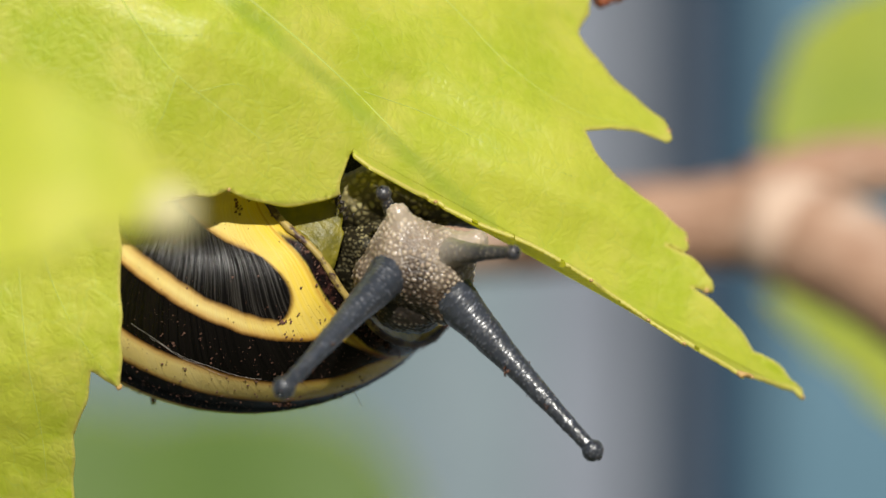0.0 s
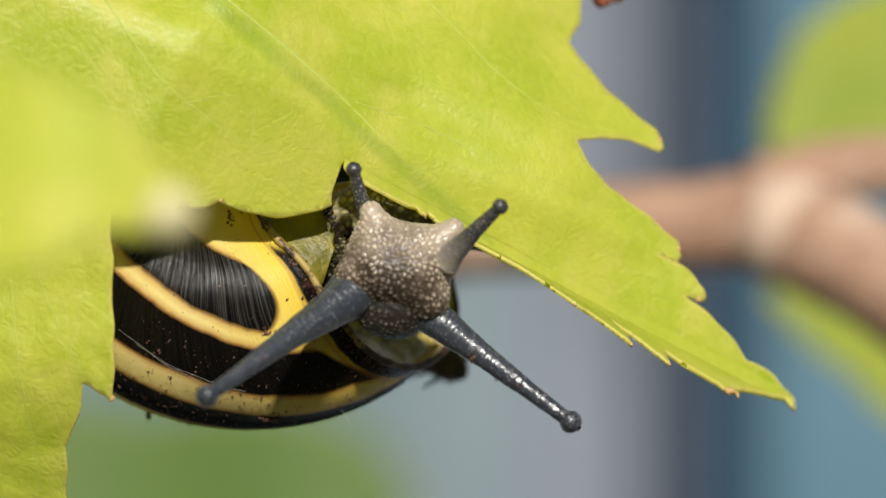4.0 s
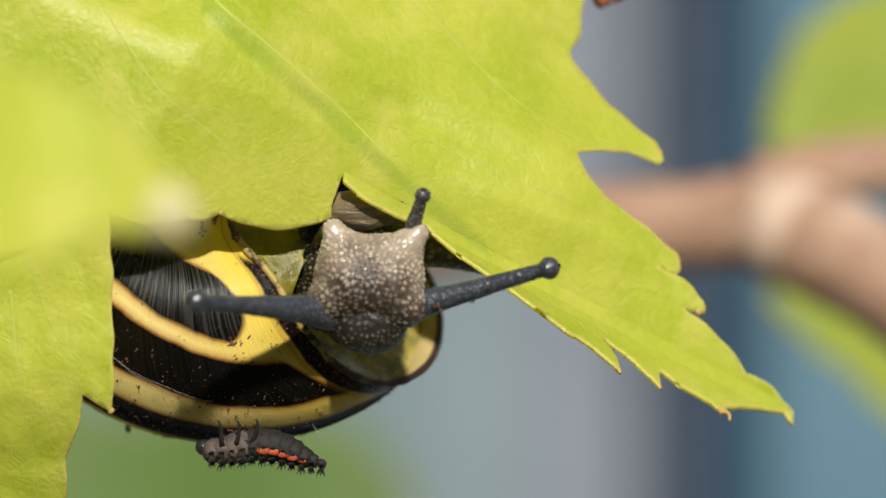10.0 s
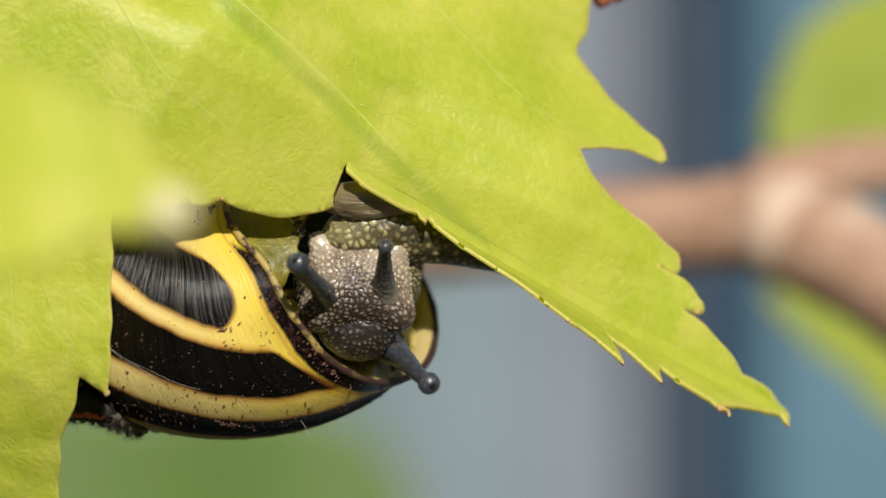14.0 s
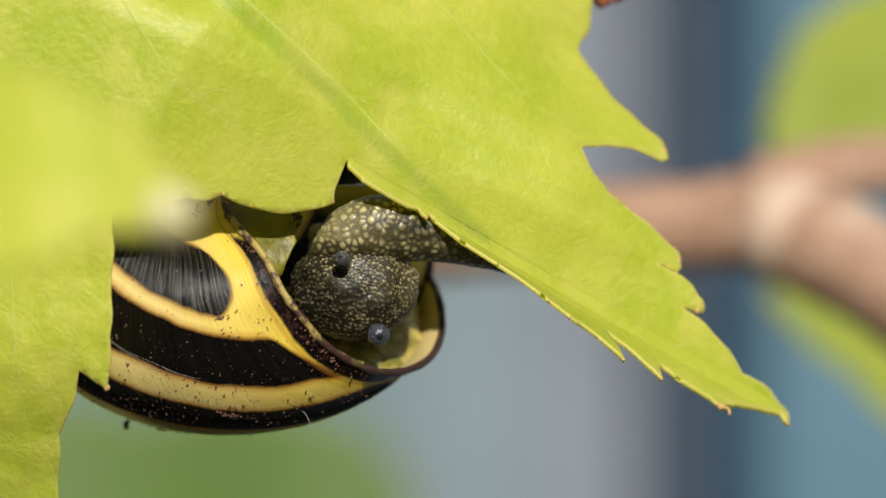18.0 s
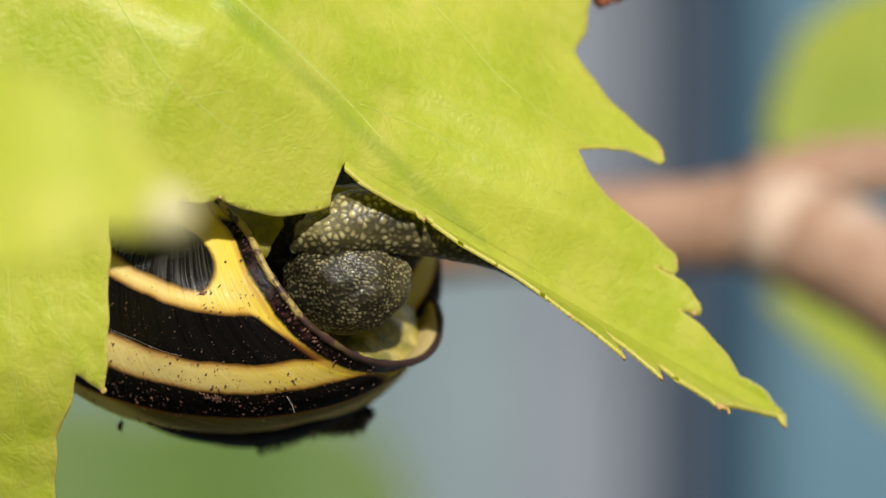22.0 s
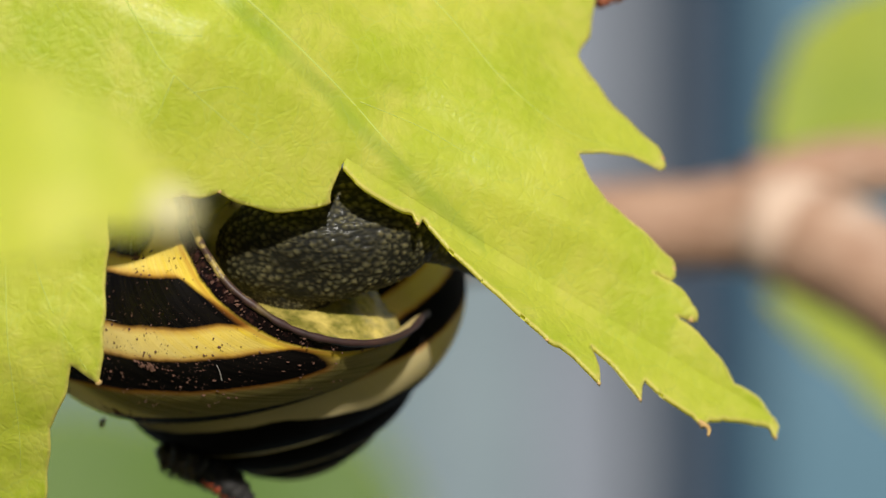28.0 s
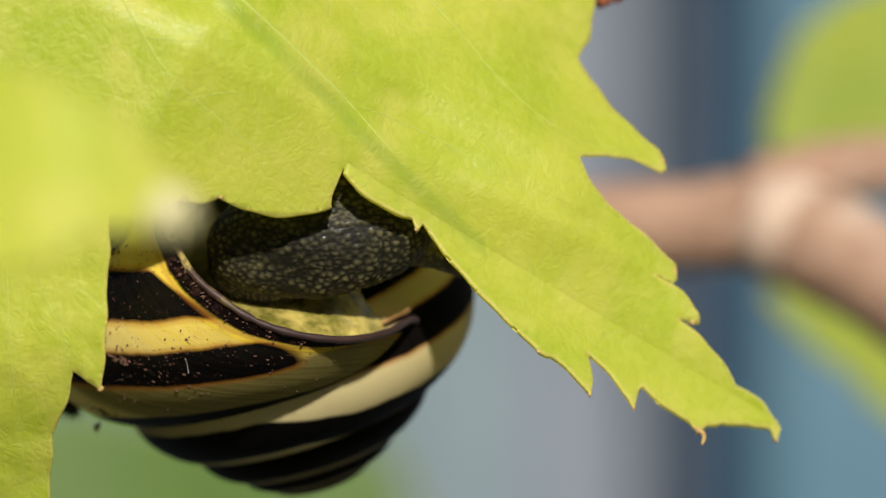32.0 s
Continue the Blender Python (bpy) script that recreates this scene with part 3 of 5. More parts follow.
def tooth_tips(corners, picks, depth, parent, size, material=None):
    """The small dried gland at the end of each tooth."""
    for i in picks:
        x, y, _ = corners[i]
        a = Vector((corners[i - 1][0], corners[i - 1][1]))
        b = Vector((corners[(i + 1) % len(corners)][0], corners[(i + 1) % len(corners)][1]))
        d = (Vector((x, y)) - (a + b) / 2).normalized()
        v, f = ball(size * U, 8, 10, (1, 0.8, 1.0), 0.2, 2, spot(x - d.x * size * 0.7, y - d.y * size * 0.7, depth(x, y) + 3))
        part("tooth_tip", mesh("tooth_tip", v, f, material or M_TIP), parent, "dried yellow-brown tooth tip")


def vein(points, width, depth, parent, n=40):
    path = [spot(p.x, p.y, depth(p.x, p.y) + width * 0.36) for p in bezier([Vector((x, y, 0)) for x, y in points], n)]
    v, f = tube(path, lerp_list((width * 0.68 * U, width * 0.25 * U), n), 8)
    part("vein", mesh("vein", v, f, M_VEIN), parent, "pale raised leaf vein")


LEAF_PIVOT = spot(816, 450, LEAF_DEPTH)


def main_leaf():
    leaf = tagged(new("vine_leaf"), "bright yellow-green toothed vine leaf sheltering the snail, sunlit", "leaf")
    poly = outline(VINE_CORNERS, 1.6, 3)
    far = 1500
    lines = []
    for k in range(STRIPS):
        o = HINGE + ACROSS * (STRIP_WIDTH * k)
        lines.append((o - ALONG * 60, o + ALONG * far))
    for along in SECTIONS[1:-1]:
        lines.append((HINGE + ALONG * along, HINGE + ALONG * along + ACROSS * 150))
    v, f = blade(poly, 13.0, lines)
    c = v[f].mean(1)
    rel = c - np.array(HINGE)
    d = rel @ np.array(ACROSS)
    a = rel @ np.array(ALONG)
    # the strips begin at the notch; what lies before it stays with the blade
    zone = np.where((a > 1 + 0.36 * d) & (d > 0), np.minimum((d // STRIP_WIDTH).astype(int) + 1, STRIPS), 0)

    def on_hinge(p):
        r = Vector(p) - HINGE
        e = ACROSS.dot(r) / STRIP_WIDTH
        if ALONG.dot(r) > 2 and abs(e - round(e)) < 0.02:
            return True
        return e > -0.02 and any(abs(ALONG.dot(r) - q) < 0.3 for q in SECTIONS[1:-1])

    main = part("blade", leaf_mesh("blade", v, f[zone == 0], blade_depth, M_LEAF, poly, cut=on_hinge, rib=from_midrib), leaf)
    strips = []
    for k in range(1, STRIPS + 1):
        for q in range(len(SECTIONS) - 1):
            pick = (zone == k) & (a > SECTIONS[q]) & (a <= SECTIONS[q + 1])
            if pick.any():
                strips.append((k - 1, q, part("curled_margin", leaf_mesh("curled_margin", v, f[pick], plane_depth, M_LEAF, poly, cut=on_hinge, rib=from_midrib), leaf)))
    for i in TEETH:
        r = Vector(VINE_CORNERS[i][:2]) - HINGE
        k = max(0, int(ACROSS.dot(r) // STRIP_WIDTH))
        q = max(j for j in range(len(SECTIONS) - 1) if ALONG.dot(r) > SECTIONS[j])
        near = [ob for kk, qq, ob in strips if qq == q and kk <= k]
        tooth_tips(VINE_CORNERS, (i,), plane_depth, near[-1], 6 if i == 26 else 4)
        if i == 26:
            # a torn shred hangs from the broken tooth
            d = plane_depth(1227, 754)
            tv, tf = tube(bezier([spot(1222, 744, d), spot(1234, 756, d), spot(1233, 768, d - 4), spot(1226, 780, d - 6)], 12), lerp_list((5 * U, 4 * U, 2.5 * U), 12), 8)
            part("torn_shred", mesh("torn_shred", tv, tf, M_TIP), near[-1], "brown dried shred at the torn edge")
    vein(MIDRIB[:-1], 6.0, blade_depth, leaf)
    vein(((170, -60), (245, 60), (300, 140), (400, 225), (500, 300), (545, 345)), 3.6, blade_depth, leaf)
    vein(((700, -60), (800, 40), (900, 150), (1010, 230), (1120, 262)), 2.6, blade_depth, leaf)
    vein(((640, 188), (760, 235), (880, 300), (1010, 350)), 1.6, blade_depth, leaf)
    vein(((310, 150), (285, 215), (270, 260), (340, 335)), 2.2, blade_depth, leaf)
    vein(((258, 75), (330, 80), (420, 78)), 1.8, blade_depth, leaf)
    vein(((345, 180), (420, 170), (470, 215)), 1.6, blade_depth, leaf)
    vein(((60, -60), (90, 20), (110, 60), (60, 130)), 1.6, blade_depth, leaf)
    v, f = tube(bezier([spot(330, -70, 60), spot(320, -500, 600), spot(210, -1490, 2080)], 16), lerp_list((16 * U, 22 * U), 16), 12)
    part("leaf_stem", mesh("leaf_stem", v, f, M_VEIN), leaf, "yellow-green leaf stem")
    tooth_tips(VINE_CORNERS, (5, 11, 16), blade_depth, leaf, 6)
    tooth_tips(VINE_CORNERS, (39, 40), blade_depth, leaf, 4)
    # the lobe that hangs down beside the shell
    corners = ((-120, 300, 0.0), (192, 320, 0.03), (198, 520, 0.02), (192, 702, -0.04), (142, 668, 0.05), (108, 780, 0.03), (95, 960, 0.0), (-120, 960, 0.0))

    def lobe_depth(x, y):
        return -146 - 0.10 * (y - 320) + 0.0006 * (y - 320) ** 2 + 10 * math.sin(y / 60) + 0.12 * (190 - x) + 5 * noise.noise(Vector((x / 40, y / 40, 4)))

    edge = outline(corners, 2.2, 5)
    lv, lf = blade(edge, 14.0)
    part("lobe", leaf_mesh("lobe", lv, lf, lobe_depth, M_LEAF, edge), leaf, "hanging toothed lobe of the leaf")
    vein(((40, 300), (70, 480), (120, 600), (180, 690)), 2.4, lobe_depth, leaf)
    vein(((20, 480), (30, 640), (55, 800), (60, 940)), 2.0, lobe_depth, leaf)
    tooth_tips(corners, (3,), lobe_depth, leaf, 6)
    return leaf, strips


def other_leaves():
    # blurred lobe close to the eye
    c1 = ((-300, 60, 0.0), (-40, 110, 0.06), (150, 172, 0.12), (322, 392, 0.10), (180, 402, 0.02), (60, 470, 0.0), (-300, 520, 0.0))
    d1 = lambda x, y: -1950 + 0.1 * (x + 100) - 0.4 * (y - 300) + 20 * math.sin(x / 70)
    near = tagged(new("vine_leaf"), "pale yellow-green vine leaf lobe close to the lens", "leaf")
    edge = outline(c1, 2, 8)
    v, f = blade(edge, 20.0)
    part("blade", leaf_mesh("blade", v, f, d1, M_LEAF, edge, 9), near)
    tooth_tips(c1, (3,), d1, near, 36, M_PALE_TIP)
    # soft leaves in the background
    far = []
    c2 = ((1370, 300, 0.10), (1388, 120, 0.10), (1468, 15, 0.10), (1640, -30, 0.05), (1800, 120, 0.05), (1780, 330, 0.0))
    c3 = ((1355, 520, 0.05), (1700, 470, 0.0), (1760, 800, 0.08), (1600, 760, 0.02), (1500, 660, 0.05))
    c4 = ((-160, 745, 0.05), (120, 708, 0.06), (280, 735, 0.08), (430, 712, 0.08), (640, 760, 0.10), (740, 930, 0.0), (300, 1250, 0.05), (-160, 1250, 0.0))
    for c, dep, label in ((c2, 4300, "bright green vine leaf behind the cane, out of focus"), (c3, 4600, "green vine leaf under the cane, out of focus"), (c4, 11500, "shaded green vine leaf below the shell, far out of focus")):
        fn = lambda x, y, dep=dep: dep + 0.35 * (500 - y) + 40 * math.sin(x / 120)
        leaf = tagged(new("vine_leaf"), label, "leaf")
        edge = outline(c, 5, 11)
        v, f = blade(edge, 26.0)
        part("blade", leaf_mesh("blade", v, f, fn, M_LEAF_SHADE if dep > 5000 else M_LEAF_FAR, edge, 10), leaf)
        far.append(leaf)
    for leaf, pts in ((near, ((-240, 100, -1900), (-500, 0, -1600), (-990, -300, -910))), (far[0], ((1740, 60, 4450), (1950, 100, 3500), (2295, 300, 1895))),
                      (far[1], ((1720, 560, 4570), (1800, 600, 3200), (1830, 690, 1010))), (far[2], ((300, 1200, 11260), (280, 1270, 8000), (260, 1320, 3500)))):
        v, f = tube(bezier([spot(*p) for p in pts], 16), lerp_list((14 * U, 20 * U), 16), 10)
        part("leaf_stem", mesh("leaf_stem", v, f, M_VEIN), leaf, "thin yellow-green leaf stem")
        leaf.location.z = STAGE


def cane():
    ob = tagged(new("vine_cane"), "brown woody vine cane with peeling bark, out of focus", "branch")
    ob.location.z = STAGE
    pts = bezier([spot(640, 416, 2850), spot(1180, 400, 2750), spot(1330, 396, 2700), spot(1450, 430, 2600), spot(1600, 520, 2500), spot(1800, 680, 2300)], 60)
    rad = lerp_list((112, 106, 117, 134, 124, 119), 60)
    verts, faces = tube(pts, [r * U * (1 + 0.05 * noise.noise(Vector((i / 5, 0, 0)))) for i, r in enumerate(rad)], 28)
    verts = [v + (v - pts[i // 28]) * 0.07 * noise.noise(v / U / 40) for i, v in enumerate(verts)]
    part("stem", mesh("stem", verts, faces, M_BARK), ob)
    # a pale sleeve of peeled bark, the cane's highlight put into its colour
    bare = [i for i, q in enumerate(pts) if 1310 < q.x / U / (1 + q.y / U / EYE) + 784 < 1480]
    k = len(bare)
    v, f = tube([pts[i] for i in bare], [rad[i] * U * (1.05 - 0.13 * abs(2 * n / (k - 1) - 1) ** 1.5) for n, i in enumerate(bare)], 28)
    part("peeled_highlight", mesh("peeled_highlight", v, f, M_PEELED_HIGHLIGHT), ob, "pale bare wood with the cane's highlight painted in")
    v, f = tube(bezier([spot(1330, 330, 2700), spot(1480, 300, 2750), spot(1700, 290, 2850)], 24), lerp_list((63 * U, 78 * U, 76 * U), 24), 20)
    part("shoot", mesh("shoot", v, f, M_BARK), ob)
    # beyond the view the cane joins an old stem that stands in the ground, and a shoot arches over the leaves
    trunk = bezier([spot(1800, 680, 2700), spot(2300, 1300, 1000), spot(2500, 2600, 1050), spot(2550, 9000, 1100), spot(2500, 32441 * 0.88, 1100)], 60)
    v, f = tube(trunk, lerp_list((100 * U, 160 * U, 260 * U, 380 * U, 520 * U), 60), 20)
    part("trunk", mesh("trunk", v, f, M_BARK), ob)
    arch = bezier([spot(2330, 1360, 1000), spot(2300, 300, 1900), spot(2000, -1400, 2500), spot(1000, -1600, 2500), spot(200, -1500, 2100), spot(-650, -1100, 700), spot(-1000, -300, -900)], 80)
    v, f = tube(arch, lerp_list((90 * U, 80 * U, 70 * U, 60 * U, 50 * U, 40 * U, 30 * U), 80), 16)
    part("shoot", mesh("shoot", v, f, M_BARK), ob)
    low = bezier([spot(2480, 2300, 1050), spot(1800, 1700, 2200), spot(900, 1500, 3200), spot(250, 1320, 3500)], 50)
    v, f = tube(low, lerp_list((80 * U, 60 * U, 40 * U), 50), 14)
    part("shoot", mesh("shoot", v, f, M_BARK), ob)
    stalk = tagged(new("leaf_stalk"), "reddish brown leaf stalk at the leaf's edge", "stalk")
    stalk.location.z = STAGE
    v, f = tube(bezier([spot(1200, -1590, 2490), spot(1130, -300, 700), spot(1100, -40, 460), spot(1078, -10, 420), spot(1058, 2, 400)], 14), lerp_list((26 * U, 18 * U, 15 * U), 14), 12)
    part("stem", mesh("stem", v, f, M_RED), stalk)


# ---- the snail ----
SHELL_SEAT = Matrix(((0.2968, -0.9542, 0.0384, -24.2), (-0.7118, -0.1943, 0.675, 341.6), (-0.6366, -0.2276, -0.7369, -106.0), (0, 0, 0, 1)))
TUBE_R, TUBE_A, TUBE_C, SPIRE, GROW, DOME = 234.7, 234.6, 217.6, 447.5, 0.3705, 1.35
KU = U * (1 + 310 / EYE)


@functools.lru_cache(maxsize=None)
def lip_offset(phi):
    """How far the lip lies ahead of (below 0) or behind the coil's zero line."""
    d = math.degrees(phi)
    at = (-180, -150, -128, -104, -90, -80, -70, -55, -35, -17, -4, 10, 22, 35, 51, 62, 75, 88, 100, 140, 180)
    by = (0.80, 0.52, 0.34, 0.30, 0.27, 0.14, 0.06, 0.05, -0.04, -0.10, -0.22, -0.28, -0.47, -0.64, -0.97, -1.10, -1.25, -1.14, -0.99, -0.21, 0.80)
    return float(np.mean(np.interp([d - 10, d - 5, d, d + 5, d + 10], at, by, period=360)))


@functools.lru_cache(maxsize=None)
def lip_pinch(phi):
    """How the mouth draws in or widens against the round tube."""
    d = math.degrees(phi)
    at = (-180, -90, -70, -50, -17, 10, 22, 35, 51, 62, 75, 88, 100, 140, 180)
    by = (-0.01, -0.03, -0.055, -0.07, -0.068, -0.062, -0.03, -0.03, -0.20, -0.25, -0.10, 0.04, 0.07, 0.05, -0.01)
    return float(np.mean(np.interp([d - 10, d - 5, d, d + 5, d + 10], at, by, period=360)))


def whorl(th, phi, fat=1.0, flare=0.0):
    """A place on the coiled shell: th radians back along the coil, phi round the tube."""
    back = th - lip_offset(phi)
    if back < 0.7:
        flare += fat * lip_pinch(phi) * (1 - max(0.0, back) / 0.7) ** 2
    e = math.exp(-GROW * th / (2 * math.pi))
    r = (TUBE_R + TUBE_A * (fat + flare) * math.cos(phi)) * e
    z = -(SPIRE * e ** DOME - TUBE_C * (fat + flare) * math.sin(phi) * e)
    return SHELL_SEAT @ Vector((r * math.cos(th), r * math.sin(th), z)) * KU


def along_coil(s, phi):
    fade = max(0.0, 1 - s / 1.6)
    return s + lip_offset(phi) * (1 if s < 0.02 else 0.35 + 0.65 * fade) if s < 1.6 else s + lip_offset(phi) * 0.35


def shell_net(steps, cols, fat, flare_at):
    verts, uvs = [], []
    for s in steps:
        for j in range(cols):
            phi = 2 * math.pi * j / cols - math.pi
            fl = flare_at(s)
            verts.append(whorl(along_coil(s, phi), phi, fat, fl))
            drift = float(np.interp(s, (0, 0.05, 0.15, 0.3, 0.5, 0.7, 0.9, 1.1, 1.25, 2.5, 5.4, 5.85, 6.12, 6.3, 7.5), (20, 16, 9, 6, 0, -6.5, -11.5, -15, -17, -20, -20, -23, -32, -40, -42)))
            uvs.append((s, (math.degrees(phi) - drift) / 360 + 0.5))
    return verts, grid_faces(len(steps), cols, True), uvs


def build_snail():
    snail = tagged(new("snail"), "banded garden snail hanging under a vine leaf", "snail")
    snail.location.z = STAGE
    steps = [0.0, 0.012, 0.03, 0.05, 0.075] + [0.1 + 0.06 * i for i in range(120)] + [7.3 + 0.11 * i for i in range(200)]
    v, f, uv = shell_net(steps, 97, 1.0, lambda s: 0.030 * math.exp(-s / 0.03) - 0.012 * math.exp(-((s - 0.12) / 0.06) ** 2))
    shell = part("shell", mesh("shell", v, f, M_SHELL, uvs=uv), snail, "glossy shell with black and yellow spiral bands")
    steps = [0.004, 0.01, 0.02, 0.035, 0.05] + [0.07 + 0.05 * i for i in range(30)]
    v, f, _ = shell_net(steps, 96, 0.92, lambda s: 0.085 * math.exp(-s / 0.035))
    part("inner_wall", mesh("inner_wall", v, f, M_INNER), shell, "pale yellow inside of the shell")
    ring = [whorl(along_coil(0, 2 * math.pi * j / 120), 2 * math.pi * j / 120, 0.975, 0.045) for j in range(120)]
    lv = []
    for j, p in enumerate(ring):
        d = (ring[(j + 1) % 120] - ring[j - 1]).normalized()
        out = (p - whorl(along_coil(0.25, 2 * math.pi * j / 120), 2 * math.pi * j / 120, 0.4)).normalized()
        a = (out - d * out.dot(d)).normalized()
        b = d.cross(a)
        rr = 6.5 * KU * (1 + 0.5 * noise.noise(Vector((j * 0.7, 0, 0))))
        lv += [p + (a * math.cos(w) + b * math.sin(w)) * rr for w in [2 * math.pi * k / 10 for k in range(10)]]
    lf = grid_faces(120, 10, True) + [(119 * 10 + k, 119 * 10 + (k + 1) % 10, (k + 1) % 10, k) for k in range(10)]
    # the turn round the mouth, from -180 to 180 degrees, as 0 to 1
    round_mouth = [((math.degrees(2 * math.pi * (i // 10) / 120) + 180) % 360 / 360, 0.0) for i in range(len(lv))]
    part("lip", mesh("lip", lv, lf, M_LIP, uvs=round_mouth), shell, "dark brown glossy shell lip")
    # flesh of the mantle that fills the mouth of the shell
    cv = []
    for i in range(16):
        fat = 0.97 * (1 - i / 15.5)
        for j in range(150):
            phi = 2 * math.pi * j / 150
            back = 0.03 + 0.30 * (0.5 - 0.5 * math.cos(phi + radians(50))) ** 1.5
            p = whorl(back * (1 - i / 15) + 0.24 * (i / 15) ** 1.6 + min(0.28, lip_offset(phi)), phi, fat)
            cv.append(p + Vector((1, 1, 1)) * 6 * U * (noise.noise(p / (26 * U)) + 0.5 * noise.noise(p / (11 * U))))
    part("mantle", mesh("mantle", cv, grid_faces(16, 150, True), M_MANTLE), shell, "wet olive-yellow mantle flesh")
    # a thin fold of the mantle spans the upper corner of the mouth
    fv = []
    for i in range(20):
        for j in range(60):
            deg = -58 - 84 * j / 59
            span = float(np.interp(deg, (-142, -110, -88, -74, -58), (0.55, 0.52, 0.46, 0.26, 0.03)))
            ahead = span * i / 19 * (1 + 0.10 * noise.noise(Vector((deg / 6, 3, 0))))
            p = whorl(lip_offset(radians(deg)) + 0.02 - ahead, radians(deg), 0.955 - 0.10 * (i / 19) ** 0.6)
            fv.append(p + Vector((1, 1, 1)) * U * (7 * noise.noise(p / (34 * U)) + 2.5 * noise.noise(p / (9 * U))))
    fold = mesh("mantle_fold", fv, grid_faces(20, 60, False), M_FOLD)
    fold = part("mantle_fold", fold, shell, "thin olive-yellow fold of the mantle")
    fold.modifiers.new("thickness", "SOLIDIFY").thickness = 4 * U
    # crumbs of soil stuck to the shell
    rnd = random.Random(4)

    def flake(p, n, size):
        """A thin broken crumb lying on the surface."""
        a = n.orthogonal().normalized()
        b = n.cross(a)
        k = rnd.choice((4, 5, 6))
        w0 = rnd.uniform(0, 6)
        el = rnd.uniform(0.2, 0.8)
        ring = [p + (a * math.cos(w0 + 2 * math.pi * j / k) + b * math.sin(w0 + 2 * math.pi * j / k) * el) * size * rnd.uniform(0.6, 1.3) for j in range(k)]
        top = [q.lerp(p, 0.35) + n * size * rnd.uniform(0.25, 0.7) for q in ring]
        return ring + top, [(j, (j + 1) % k, k + (j + 1) % k, k + j) for j in range(k)] + [tuple(range(k, 2 * k))]

    pieces = []
    heaps = [(rnd.uniform(0.12, 1.5), rnd.gauss(-2, 20)) for _ in range(42)]
    for i in range(2300):
        s = rnd.uniform(0.12, 1.5)
        phi = radians(rnd.gauss(0, 24) if rnd.random() < 0.75 else rnd.uniform(-90, 95))
        if rnd.random() < 0.35:
            s0, d0 = rnd.choice(heaps)
            s, phi = max(0.1, s0 + rnd.gauss(0, 0.07)), radians(d0 + rnd.gauss(0, 4.5))
        p = whorl(along_coil(s, phi), phi, 1.002)
        n = (p - whorl(along_coil(s, phi), 0.0, 0.0)).normalized()
        pieces.append(flake(p, n, rnd.choice((0.5, 0.6, 0.8, 0.8, 1.1, 1.6, 2.8)) * U * rnd.uniform(0.6, 1.3)))
    for i in range(230):
        phi = radians(rnd.uniform(-95, 50))
        sk = abs(rnd.gauss(0, 0.045))
        p = whorl(along_coil(sk, phi), phi, 1.03 - 0.02 * min(1, sk / 0.05))
        n = (p - whorl(along_coil(0.25, phi), phi, 0.4)).normalized()
        pieces.append(flake(p, n, rnd.choice((1.2, 1.8, 2.6, 4.0)) * U * rnd.uniform(0.6, 1.3)))
    v, f = merged(pieces)
    tagged(part("soil", mesh("soil", v, f, M_DIRT, False), shell, "reddish brown soil crumbs stuck to the shell"), kind="stuff")
    for s, phi, turn, n in ((0.52, 8, 1, 4), (0.30, -45, 2, 2), (1.05, 40, 3, 3), (0.16, -106, 1, 2), (0.30, -98, 1, 2)):
        pieces = []
        for k in range(n * 7):
            ph = radians(phi + rnd.gauss(0, 2.2))
            sk = s + rnd.gauss(0, 0.02)
            p = whorl(along_coil(sk, ph), ph, 1.004)
            pieces.append(flake(p, (p - whorl(along_coil(sk, ph), 0.0, 0.0)).normalized(), rnd.uniform(1.5, 5.5) * U))
        v, f = merged(pieces)
        part("soil_clump", mesh("soil_clump", v, f, M_DIRT, False), shell, "clump of soil on the shell")
    for s0, s1, p0, p1 in ((0.50, 0.98, -15, -32), (0.62, 0.90, -17, -29)):
        path = [whorl(along_coil(s0 + (s1 - s0) * t / 14, radians(p0 + (p1 - p0) * t / 14 + 0.5 * math.sin(t))), radians(p0 + (p1 - p0) * t / 14 + 0.5 * math.sin(t)), 1.006) for t in range(15)]
        v, f = tube(path, [0.24 * U] * 15, 5)
        part("fibre", mesh("fibre", v, f, M_FIBRE), shell, "fine white fibre stuck to the shell")

    pieces = []
    for k in range(60):
        t = k / 59
        p = whorl(-0.18 - 0.07 * t + rnd.gauss(0, 0.02), radians(-80 - 16 * t + rnd.gauss(0, 2.0)), 0.93 + rnd.uniform(-0.03, 0.05))
        pieces.append(flake(p, Vector((rnd.uniform(-1, 1), -1, rnd.uniform(-1, 1))).normalized(), rnd.uniform(2.5, 7) * U))
    v, f = merged(pieces)
    part("soil_clump", mesh("soil_clump", v, f, M_WET_SOIL, False), shell, "black wet soil on the fold's torn edge")
    c = Vector((-226, -70, -152)) * KU
    v, f = merged([ball(6 * U, 7, 8, (0.9, 0.8, 1.4), 0.4, 2, c), ball(4 * U, 6, 7, (1, 0.9, 1), 0.4, 2, c + Vector((3, 0, 7)) * U)])
    part("soil_clump", mesh("soil_clump", v, f, M_DIRT, False), shell, "reddish crumb hanging from the shell by a thread")
    v, f = tube(bezier([c, c + Vector((4, 6, 20)) * U, c + Vector((16, 30, 44)) * U], 10), [0.5 * U] * 10, 5)
    part("fibre", mesh("fibre", v, f, M_FIBRE), shell, "fine thread holding a crumb")
    c = whorl(along_coil(0.33, radians(14)), radians(14), 1.0)
    v, f = tube(bezier([c, c + Vector((8, 0, -12)) * U, c + Vector((16, 0, -30)) * U], 12), [0.5 * U] * 12, 5)
